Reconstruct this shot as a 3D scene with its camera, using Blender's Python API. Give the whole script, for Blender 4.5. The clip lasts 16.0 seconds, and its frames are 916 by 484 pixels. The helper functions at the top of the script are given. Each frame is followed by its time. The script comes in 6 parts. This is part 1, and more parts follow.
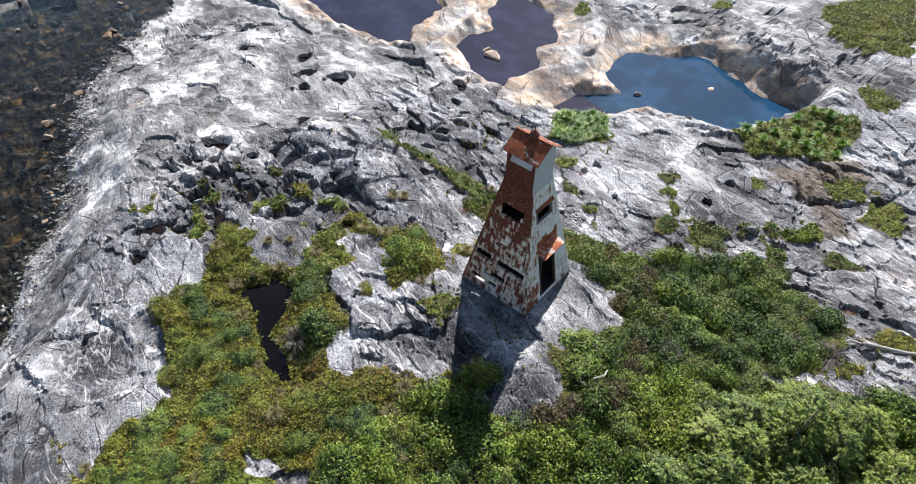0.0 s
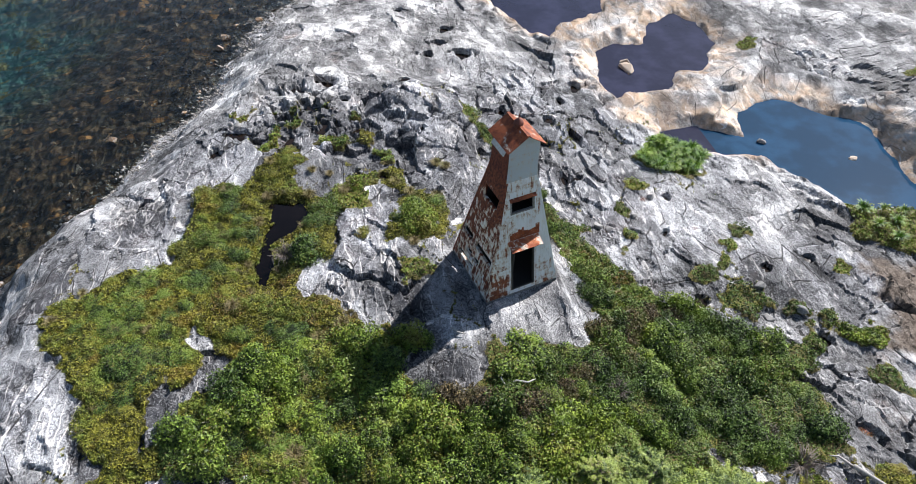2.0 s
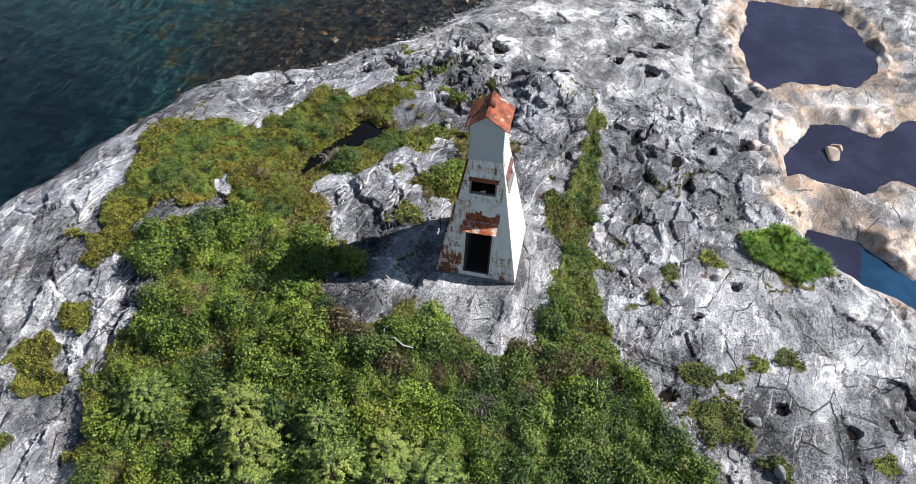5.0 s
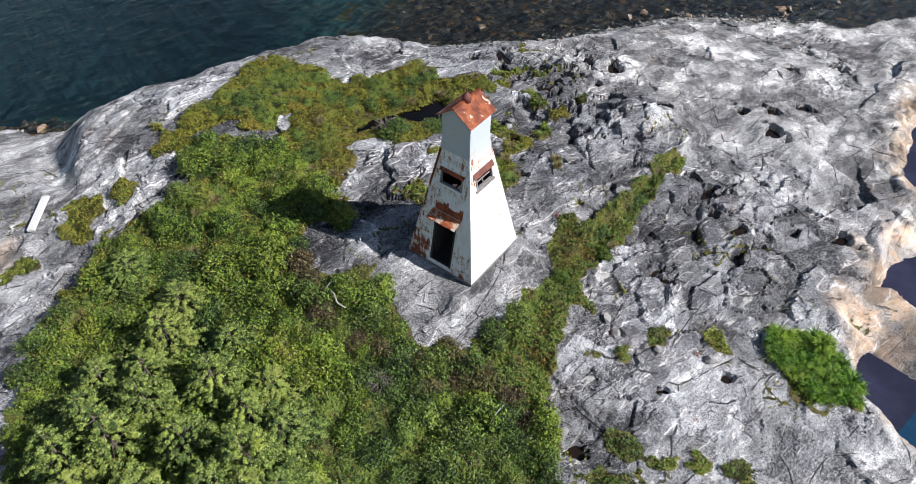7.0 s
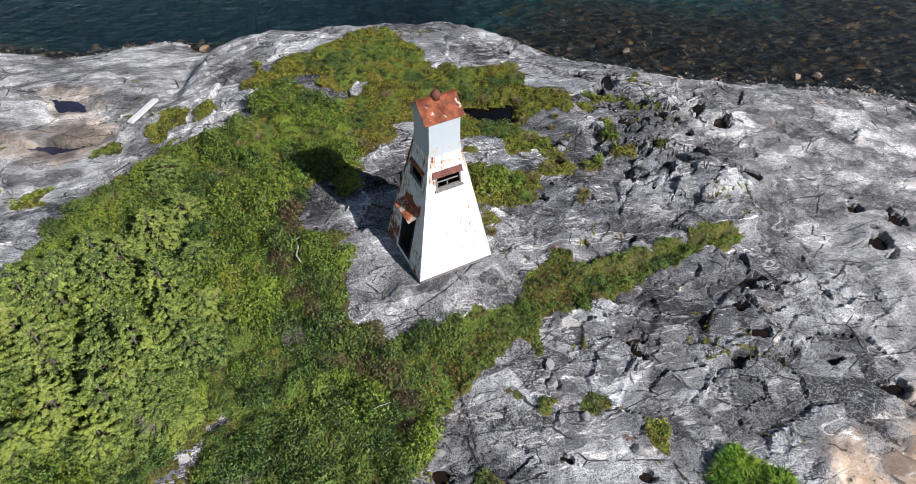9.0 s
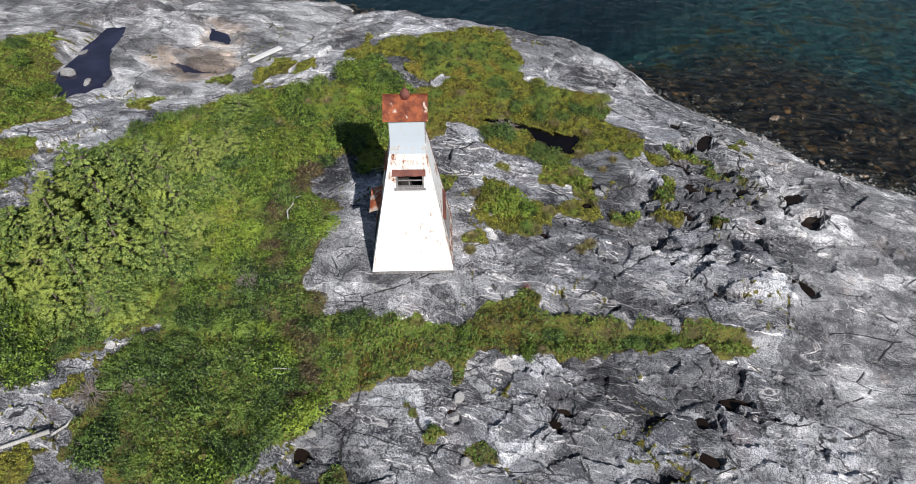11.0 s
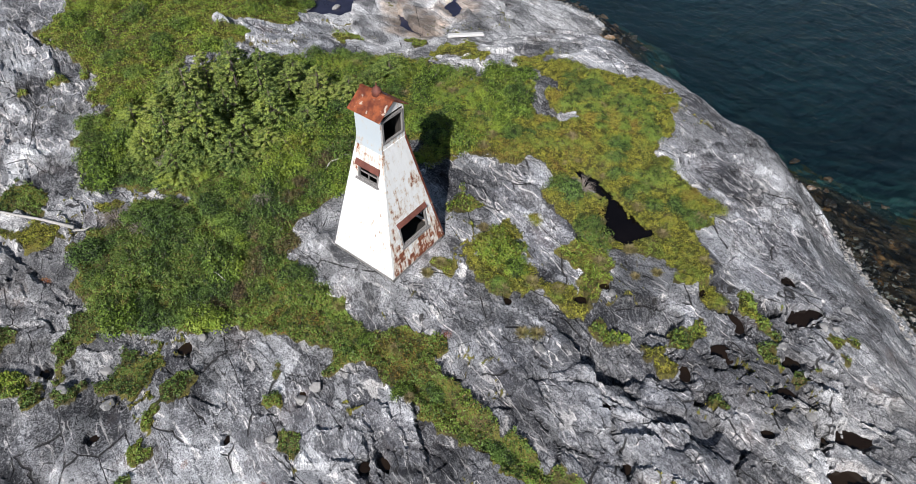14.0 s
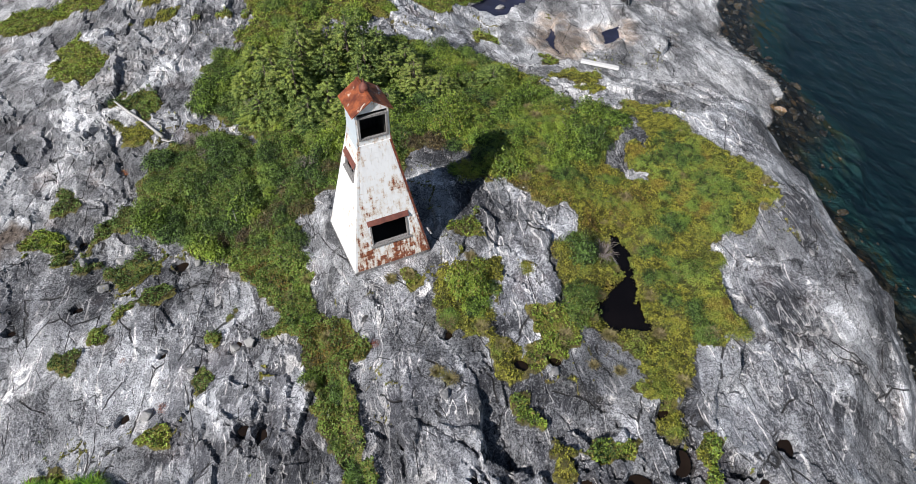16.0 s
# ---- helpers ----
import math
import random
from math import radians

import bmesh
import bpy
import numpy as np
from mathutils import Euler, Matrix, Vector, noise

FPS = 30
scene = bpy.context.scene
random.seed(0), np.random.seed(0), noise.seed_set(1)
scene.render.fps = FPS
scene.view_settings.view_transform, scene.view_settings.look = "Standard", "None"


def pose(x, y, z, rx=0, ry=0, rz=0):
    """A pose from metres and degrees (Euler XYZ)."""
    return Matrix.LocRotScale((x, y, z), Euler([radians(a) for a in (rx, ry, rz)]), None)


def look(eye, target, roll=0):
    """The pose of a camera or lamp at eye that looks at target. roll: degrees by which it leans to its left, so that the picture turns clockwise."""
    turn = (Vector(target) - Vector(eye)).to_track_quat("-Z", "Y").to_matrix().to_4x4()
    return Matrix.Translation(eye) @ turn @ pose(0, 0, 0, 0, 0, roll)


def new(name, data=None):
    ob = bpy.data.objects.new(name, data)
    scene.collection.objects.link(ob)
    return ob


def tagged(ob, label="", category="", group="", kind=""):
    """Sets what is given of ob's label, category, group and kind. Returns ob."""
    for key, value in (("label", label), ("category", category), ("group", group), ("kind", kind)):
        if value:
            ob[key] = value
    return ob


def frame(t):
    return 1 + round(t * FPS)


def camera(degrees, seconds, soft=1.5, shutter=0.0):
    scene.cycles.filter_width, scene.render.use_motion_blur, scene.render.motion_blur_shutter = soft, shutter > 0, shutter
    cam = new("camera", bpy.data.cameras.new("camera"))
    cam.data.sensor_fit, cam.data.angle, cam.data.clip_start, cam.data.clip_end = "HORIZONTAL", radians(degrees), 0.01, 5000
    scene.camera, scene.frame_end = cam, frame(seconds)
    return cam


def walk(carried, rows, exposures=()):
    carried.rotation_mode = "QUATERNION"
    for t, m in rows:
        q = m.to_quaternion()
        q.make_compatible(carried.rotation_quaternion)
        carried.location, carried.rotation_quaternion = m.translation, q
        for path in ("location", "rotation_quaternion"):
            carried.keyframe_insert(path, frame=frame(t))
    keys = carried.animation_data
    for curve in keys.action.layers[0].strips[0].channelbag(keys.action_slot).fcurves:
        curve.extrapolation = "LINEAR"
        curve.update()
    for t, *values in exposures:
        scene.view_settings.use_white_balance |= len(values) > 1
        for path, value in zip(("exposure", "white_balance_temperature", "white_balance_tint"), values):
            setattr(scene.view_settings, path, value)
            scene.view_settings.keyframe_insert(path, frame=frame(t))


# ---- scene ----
cam = camera(71.0, 16.0, soft=0.6)
METRES, EYE, TILT, LEAN, TURN = 67.12, 20.0, -5.30, 1.95, -37.5
ROWS = [
    (0.0, 0.0, 0.0, 0.0, 2.81, -41.32, -3.2),
    (0.5, 0.0284, -0.0025, -0.0003, 8.92, -41.59, -3.76),
    (1.0, 0.0574, -0.0012, -0.0002, 15.01, -41.91, -4.25),
    (1.5, 0.0863, 0.0034, 0.0005, 21.13, -42.29, -4.67),
    (2.0, 0.1141, 0.0113, 0.0012, 27.13, -42.7, -5.12),
    (2.5, 0.1412, 0.0225, 0.0017, 33.28, -43.17, -5.51),
    (3.0, 0.1669, 0.0366, 0.0023, 39.6, -43.72, -5.85),
    (3.5, 0.1914, 0.054, 0.0031, 45.85, -44.26, -6.09),
    (4.0, 0.2134, 0.0743, 0.0046, 52.05, -44.87, -6.29),
    (4.5, 0.2329, 0.0972, 0.006, 58.17, -45.44, -6.45),
    (7.0, 0.2842, 0.2405, 0.0193, 89.58, -48.57, -6.11),
    (7.5, 0.2833, 0.2721, 0.0215, 95.91, -49.12, -5.85),
    (8.0, 0.2785, 0.3036, 0.0234, 102.29, -49.63, -5.53),
    (8.5, 0.2697, 0.3346, 0.0256, 108.55, -50.09, -5.14),
    (9.0, 0.2572, 0.3642, 0.0278, 114.85, -50.56, -4.73),
    (9.5, 0.2415, 0.3927, 0.0297, 121.23, -50.94, -4.25),
    (12.0, 0.1177, 0.4936, 0.0341, 153.53, -52.14, -1.48),
    (12.5, 0.0867, 0.5033, 0.0345, 160.09, -52.21, -0.86),
    (13.0, 0.0549, 0.5092, 0.0343, 166.76, -52.19, -0.23),
    (13.5, 0.0224, 0.5108, 0.0341, 173.38, -52.14, 0.4),
    (14.0, -0.0098, 0.5087, 0.0334, 180.15, -52.04, 0.99),
    (14.5, -0.0418, 0.5028, 0.0321, 186.78, -51.84, 1.6),
    (15.0, -0.0728, 0.493, 0.0303, 193.49, -51.55, 2.15),
    (15.5, -0.1025, 0.4795, 0.0281, 200.27, -51.19, 2.69),
    (16.0, -0.1303, 0.4623, 0.0255, 207.19, -50.81, 3.19),
]
walk(cam, [(t, pose(0, 0, EYE, TILT, LEAN, TURN) @ pose(METRES * x, METRES * y, METRES * z, 90 + pitch, roll, yaw)) for t, x, y, z, yaw, pitch, roll in ROWS],
     exposures=[(0.0, 0.60), (3.5, 0.55), (7.0, 0.23), (9.5, -0.02), (12.5, -0.05), (16.0, 0.08)])

# ---- daylight ----
SUN_DIR = Vector((6.25, 4.85, 6.5)).normalized()
world = bpy.data.worlds.new("sky")
scene.world = world
world.use_nodes = True
wt = world.node_tree
sky = wt.nodes.new("ShaderNodeTexSky")
sky.sky_type, sky.sun_disc = "NISHITA", False
sky.sun_elevation, sky.sun_rotation = math.asin(SUN_DIR.z), math.atan2(SUN_DIR.x, SUN_DIR.y)
sky.air_density, sky.dust_density = 1.0, 0.6
wt.links.new(sky.outputs[0], wt.nodes["Background"].inputs[0])
wt.nodes["Background"].inputs[1].default_value = 0.064
sun = new("sun", bpy.data.lights.new("sun", "SUN"))
sun.data.energy, sun.data.angle, sun.data.color = 5.0, radians(0.53), (1.0, 0.970, 0.962)
sun.matrix_world = look(SUN_DIR * 60, (0, 0, 0))


# ---- node helpers ----
def material(name):
    m = bpy.data.materials.new(name)
    m.use_nodes = True
    nt = m.node_tree
    return m, nt, nt.nodes["Principled BSDF"]


def put(nt, socket, value):
    if isinstance(value, bpy.types.NodeSocket):
        nt.links.new(value, socket)
    elif isinstance(value, (tuple, list)) and len(value) == 3 and socket.type == "RGBA":
        socket.default_value = (*value, 1.0)
    else:
        socket.default_value = value


def position(nt):
    return nt.nodes.new("ShaderNodeNewGeometry").outputs["Position"]


def object_place(nt):
    return nt.nodes.new("ShaderNodeTexCoord").outputs["Object"]


def object_random(nt):
    return nt.nodes.new("ShaderNodeObjectInfo").outputs["Random"]


def island_random(nt):
    return nt.nodes.new("ShaderNodeNewGeometry").outputs["Random Per Island"]


def attribute(nt, name):
    n = nt.nodes.new("ShaderNodeAttribute")
    n.attribute_name = name
    return n.outputs["Fac"]


def tex(nt, vec, scale, detail=4.0, rough=0.55, bend=0.0):
    n = nt.nodes.new("ShaderNodeTexNoise")
    put(nt, n.inputs["Vector"], vec)
    n.inputs["Scale"].default_value, n.inputs["Detail"].default_value = scale, detail
    n.inputs["Roughness"].default_value, n.inputs["Distortion"].default_value = rough, bend
    return n.outputs[0]


def calc(nt, op, a, b=0.0):
    n = nt.nodes.new("ShaderNodeMath")
    n.operation = op
    put(nt, n.inputs[0], a)
    put(nt, n.inputs[1], b)
    return n.outputs[0]


def step(nt, v, lo, hi, a=0.0, b=1.0):
    n = nt.nodes.new("ShaderNodeMapRange")
    n.interpolation_type = "SMOOTHSTEP"
    for i, x in enumerate((v, lo, hi, a, b)):
        put(nt, n.inputs[i], x)
    return n.outputs[0]


def blend(nt, fac, a, b, mode="MIX"):
    n = nt.nodes.new("ShaderNodeMix")
    n.data_type, n.blend_type = "RGBA", mode
    put(nt, n.inputs[0], fac)
    put(nt, n.inputs[6], a)
    put(nt, n.inputs[7], b)
    return n.outputs[2]


def mapped(nt, vec, turn=0.0, scale=(1, 1, 1)):
    n = nt.nodes.new("ShaderNodeMapping")
    put(nt, n.inputs["Vector"], vec)
    n.inputs["Rotation"].default_value = (0, 0, radians(turn))
    n.inputs["Scale"].default_value = scale
    return n.outputs[0]


def warped(nt, vec, scale, amount):
    n = nt.nodes.new("ShaderNodeTexNoise")
    put(nt, n.inputs["Vector"], vec)
    n.inputs["Scale"].default_value = scale
    v = nt.nodes.new("ShaderNodeVectorMath")
    v.operation = "MULTIPLY_ADD"
    nt.links.new(n.outputs["Color"], v.inputs[0])
    v.inputs[1].default_value = (amount, amount, amount)
    put(nt, v.inputs[2], vec)
    return v.outputs[0]


def relief(nt, bsdf, height, strength, distance):
    n = nt.nodes.new("ShaderNodeBump")
    n.inputs["Strength"].default_value, n.inputs["Distance"].default_value = strength, distance
    put(nt, n.inputs["Height"], height)
    nt.links.new(n.outputs[0], bsdf.inputs["Normal"])


def finish(nt, bsdf, colour, rough=0.8, metal=0.0):
    put(nt, bsdf.inputs["Base Color"], colour)
    put(nt, bsdf.inputs["Roughness"], rough)
    put(nt, bsdf.inputs["Metallic"], metal)


# ---- materials ----
def ground_material():
    m, nt, b = material("bedrock_and_soil")
    p = position(nt)
    pale, tan, veg, wet, deep, tone, crack = [attribute(nt, k) for k in ("pale", "tan", "veg", "wet", "deep", "tone", "crack")]
    earth, dusk = attribute(nt, "earth"), attribute(nt, "dusk")
    strike = mapped(nt, warped(nt, p, 0.45, 1.6), -12, (1.0, 0.30, 1.0))
    band = tex(nt, strike, 3.0, 10, 0.74)
    swirl = tex(nt, mapped(nt, warped(nt, p, 0.28, 3.2), -12, (1.0, 0.10, 1.0)), 9.0, 8, 0.68)
    folded = step(nt, tex(nt, p, 0.33, 3), 0.44, 0.58, 0.25, 1.0)
    mottle = tex(nt, p, 2.6, 10, 0.76)
    speck = tex(nt, p, 15.0, 8, 0.80)
    blotch = tex(nt, p, 0.5, 6, 0.62)
    chip, fracture = [], None
    for scale, turn, stretch in ((0.75, -12, 0.55), (2.2, 20, 0.7), (6.0, -35, 0.8)):
        n = nt.nodes.new("ShaderNodeTexVoronoi")
        put(nt, n.inputs["Vector"], mapped(nt, warped(nt, p, 1.6, 0.10), turn, (1.0, stretch, 1.0)))
        n.inputs["Scale"].default_value = scale
        sep = nt.nodes.new("ShaderNodeSeparateColor")
        nt.links.new(n.outputs["Color"], sep.inputs[0])
        chip.append(sep.outputs[0])
    n = nt.nodes.new("ShaderNodeTexVoronoi")
    n.feature = "DISTANCE_TO_EDGE"
    put(nt, n.inputs["Vector"], mapped(nt, warped(nt, p, 1.2, 0.12), -12, (1.0, 0.4, 1.0)))
    n.inputs["Scale"].default_value = 0.55
    fracture = calc(nt, "MULTIPLY", step(nt, n.outputs["Distance"], 0.004, 0.011, 1.0, 0.0), step(nt, tex(nt, p, 0.9, 3), 0.47, 0.53))
    n = nt.nodes.new("ShaderNodeTexVoronoi")
    n.feature = "DISTANCE_TO_EDGE"
    put(nt, n.inputs["Vector"], mapped(nt, warped(nt, p, 2.0, 0.08), 24, (1.0, 0.35, 1.0)))
    n.inputs["Scale"].default_value = 1.7
    fracture = calc(nt, "MAXIMUM", fracture, calc(nt, "MULTIPLY", step(nt, n.outputs["Distance"], 0.008, 0.020, 0.8, 0.0), step(nt, tex(nt, p, 1.3, 4), 0.52, 0.58)))
    facet = calc(nt, "ADD", calc(nt, "MULTIPLY", chip[0], 0.5), calc(nt, "ADD", calc(nt, "MULTIPLY", chip[1], 0.3), calc(nt, "MULTIPLY", chip[2], 0.2)))
    low = calc(nt, "ADD", calc(nt, "MULTIPLY", facet, 0.36), calc(nt, "ADD", calc(nt, "MULTIPLY", mottle, 0.28), calc(nt, "MULTIPLY", tone, 0.36)))
    # crusts of pale lichen, thick on some slabs and thin on others, over darker stone
    fleck = tex(nt, p, 12.0, 5, 0.68)
    cover = calc(nt, "ADD", calc(nt, "MULTIPLY", tex(nt, p, 0.75, 5, 0.62), 0.55), calc(nt, "ADD", calc(nt, "MULTIPLY", chip[0], 0.20), calc(nt, "MULTIPLY", mottle, 0.25)))
    crust = step(nt, calc(nt, "ADD", fleck, calc(nt, "MULTIPLY", calc(nt, "SUBTRACT", cover, 0.5), 0.75)), 0.495, 0.535)
    fine = step(nt, tex(nt, p, 24.0, 4, 0.7), 0.44, 0.50)
    stripe = calc(nt, "MULTIPLY", folded, step(nt, swirl, 0.565, 0.600, 0.0, 0.6))
    thread = step(nt, calc(nt, "ABSOLUTE", calc(nt, "SUBTRACT", band, 0.5)), 0.012, 0.030, 0.7, 0.0)
    dark = blend(nt, step(nt, low, 0.36, 0.66), (0.055, 0.056, 0.064), (0.205, 0.207, 0.220))
    dark = blend(nt, step(nt, blotch, 0.54, 0.70, 0.0, 0.6), dark, (0.19, 0.155, 0.150))
    dark = blend(nt, calc(nt, "MULTIPLY", dusk, 0.65), dark, (0.075, 0.076, 0.086))
    dark = blend(nt, calc(nt, "MULTIPLY", crust, step(nt, dusk, 0.0, 1.0, 0.78, 0.42)), dark, (0.345, 0.35, 0.355))
    dark = blend(nt, calc(nt, "MULTIPLY", thread, step(nt, tex(nt, p, 0.6, 3), 0.5, 0.58)), dark, (0.40, 0.40, 0.405))
    dark = blend(nt, stripe, dark, (0.50, 0.495, 0.49))
    light = blend(nt, step(nt, low, 0.34, 0.66), (0.20, 0.20, 0.206), (0.47, 0.462, 0.45))
    light = blend(nt, step(nt, blotch, 0.56, 0.72, 0.0, 0.7), light, (0.46, 0.37, 0.32))
    light = blend(nt, calc(nt, "MULTIPLY", crust, 0.5), light, (0.56, 0.555, 0.545))
    light = blend(nt, calc(nt, "MULTIPLY", thread, 0.8), light, (0.15, 0.15, 0.155))
    light = blend(nt, stripe, light, (0.64, 0.63, 0.61))
    rock = blend(nt, pale, dark, light)
    stain = blend(nt, step(nt, tex(nt, p, 1.3, 6, 0.65), 0.36, 0.62), (0.53, 0.37, 0.25), (0.66, 0.53, 0.41))
    stain = blend(nt, step(nt, mottle, 0.34, 0.42, 0.35, 0.0), stain, (0.30, 0.20, 0.14))
    stain = blend(nt, step(nt, facet, 0.30, 0.62, 0.55, 0.0), stain, (0.34, 0.25, 0.19))
    rock = blend(nt, calc(nt, "MULTIPLY", tan, step(nt, tex(nt, p, 0.8, 5, 0.65), 0.38, 0.52, 0.25, 1.0)), rock, stain)
    vein = None
    for turn, scale, width in ((35, 0.30, 0.0052), (-50, 0.42, 0.0045), (80, 0.85, 0.0062)):
        v = tex(nt, mapped(nt, warped(nt, p, 1.4, 0.25), turn, (1.0, 0.18, 1.0)), scale * 2.4, 2, 0.4)
        v = step(nt, calc(nt, "ABSOLUTE", calc(nt, "SUBTRACT", v, 0.5)), width, width * 2.4, 1.0, 0.0)
        v = calc(nt, "MULTIPLY", v, step(nt, tex(nt, p, 0.45 + 0.01 * turn, 3), 0.50, 0.60))
        vein = v if vein is None else calc(nt, "MAXIMUM", vein, v)
    rock = blend(nt, calc(nt, "MULTIPLY", vein, 0.9), rock, (0.66, 0.635, 0.61))
    zone = calc(nt, "MULTIPLY", step(nt, tex(nt, warped(nt, p, 0.5, 1.5), 0.30, 5, 0.62), 0.38, 0.60, 0.66, 1.24), step(nt, tone, 0.15, 0.85, 0.72, 1.26))
    rock = blend(nt, 1.0, rock, zone, "MULTIPLY")
    mosaic = calc(nt, "MULTIPLY", step(nt, chip[0], 0.1, 0.9, 0.80, 1.18), step(nt, chip[1], 0.1, 0.9, 0.74, 1.22))
    rock = blend(nt, calc(nt, "MULTIPLY", step(nt, tex(nt, p, 0.55, 3), 0.42, 0.56, 0.35, 1.0), step(nt, tan, 0.2, 0.8, 1.0, 0.3)), rock, mosaic, "MULTIPLY")
    rock = blend(nt, step(nt, tan, 0.2, 0.8, 0.75, 0.3), rock, blend(nt, fine, (0.36, 0.36, 0.37), (1.26, 1.26, 1.28)), "MULTIPLY")
    rock = blend(nt, earth, rock, blend(nt, step(nt, mottle, 0.40, 0.60), (0.105, 0.080, 0.062), (0.24, 0.195, 0.16)))
    # low spots of the grain painted near-black, as if they were shaded pits
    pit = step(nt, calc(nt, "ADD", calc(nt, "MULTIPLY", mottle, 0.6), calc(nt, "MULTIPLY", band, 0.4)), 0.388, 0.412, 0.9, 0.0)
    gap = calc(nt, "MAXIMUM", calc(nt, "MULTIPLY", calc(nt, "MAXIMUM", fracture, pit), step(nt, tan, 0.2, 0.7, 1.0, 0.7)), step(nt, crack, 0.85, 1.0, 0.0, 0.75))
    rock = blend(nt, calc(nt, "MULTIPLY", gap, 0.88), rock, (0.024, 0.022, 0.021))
    soil = blend(nt, step(nt, tex(nt, p, 0.9, 6, 0.65), 0.40, 0.60), (0.105, 0.090, 0.035), (0.20, 0.18, 0.038))
    soil = blend(nt, step(nt, tex(nt, p, 1.7, 5, 0.6), 0.55, 0.68), soil, (0.14, 0.105, 0.042))
    soil = blend(nt, step(nt, tex(nt, p, 15.0, 5, 0.7), 0.35, 0.55, 0.7, 0.0), soil, (0.03, 0.028, 0.014))
    col = blend(nt, step(nt, calc(nt, "ADD", veg, calc(nt, "MULTIPLY", calc(nt, "SUBTRACT", mottle, 0.5), 0.9)), 0.40, 0.60), rock, soil)
    n = nt.nodes.new("ShaderNodeTexVoronoi")
    put(nt, n.inputs["Vector"], warped(nt, p, 0.7, 1.6))
    n.inputs["Scale"].default_value = 1.4
    sep = nt.nodes.new("ShaderNodeSeparateColor")
    nt.links.new(n.outputs["Color"], sep.inputs[0])
    bed = blend(nt, sep.outputs[0], (0.085, 0.055, 0.036), (0.32, 0.21, 0.12))
    bed = blend(nt, step(nt, sep.outputs[1], 0.84, 0.90), bed, (0.65, 0.33, 0.12))
    bed = blend(nt, step(nt, n.outputs["Distance"], 0.36, 0.62), bed, (0.05, 0.045, 0.036))
    bed = blend(nt, calc(nt, "MULTIPLY", step(nt, mottle, 0.36, 0.58), 0.6), bed, (0.075, 0.055, 0.035))
    weed = calc(nt, "MULTIPLY", step(nt, tex(nt, p, 0.5, 6, 0.7), 0.50, 0.60), step(nt, deep, 0.12, 0.30))
    bed = blend(nt, step(nt, deep, 0.10, 0.40), bed, (0.050, 0.165, 0.165))
    bed = blend(nt, step(nt, deep, 0.50, 0.92), bed, (0.018, 0.080, 0.108))
    bed = blend(nt, calc(nt, "MULTIPLY", weed, step(nt, deep, 0.35, 0.7, 1.0, 0.1)), bed, (0.16, 0.15, 0.05))
    col = blend(nt, wet, col, bed)
    finish(nt, b, col, 0.82)
    b.inputs["Specular IOR Level"].default_value = 0.3
    h = calc(nt, "ADD", calc(nt, "MULTIPLY", mottle, 0.55), calc(nt, "ADD", calc(nt, "MULTIPLY", speck, 0.30), calc(nt, "MULTIPLY", crust, 0.10)))
    h = calc(nt, "ADD", h, calc(nt, "ADD", calc(nt, "MULTIPLY", band, 0.4), calc(nt, "MULTIPLY", facet, 1.3)))
    h = calc(nt, "SUBTRACT", h, calc(nt, "MULTIPLY", fracture, 0.7))
    relief(nt, b, h, 1.0, 0.075)
    return m


def water_material(name, tint, rough, wave, strength, ior=1.33, gloss_tint=(1, 1, 1)):
    m, nt, b = material(name)
    out = nt.nodes["Material Output"]
    nt.nodes.remove(b)
    clear = nt.nodes.new("ShaderNodeBsdfTransparent")
    clear.inputs[0].default_value = (*tint, 1)
    gloss = nt.nodes.new("ShaderNodeBsdfGlossy")
    gloss.inputs["Roughness"].default_value = rough
    gloss.inputs["Color"].default_value = (*gloss_tint, 1)
    p = position(nt)
    h = calc(nt, "ADD", tex(nt, mapped(nt, p, 30, (1.0, 0.5, 1.0)), wave, 4, 0.6), calc(nt, "MULTIPLY", tex(nt, p, wave * 0.25, 2), 1.5))
    bump = nt.nodes.new("ShaderNodeBump")
    bump.inputs["Strength"].default_value, bump.inputs["Distance"].default_value = strength, 0.08
    nt.links.new(h, bump.inputs["Height"])
    nt.links.new(bump.outputs[0], gloss.inputs["Normal"])
    f = nt.nodes.new("ShaderNodeFresnel")
    f.inputs["IOR"].default_value = ior
    nt.links.new(bump.outputs[0], f.inputs["Normal"])
    mix = nt.nodes.new("ShaderNodeMixShader")
    nt.links.new(f.outputs[0], mix.inputs[0])
    nt.links.new(clear.outputs[0], mix.inputs[1])
    nt.links.new(gloss.outputs[0], mix.inputs[2])
    nt.links.new(mix.outputs[0], out.inputs[0])
    return m


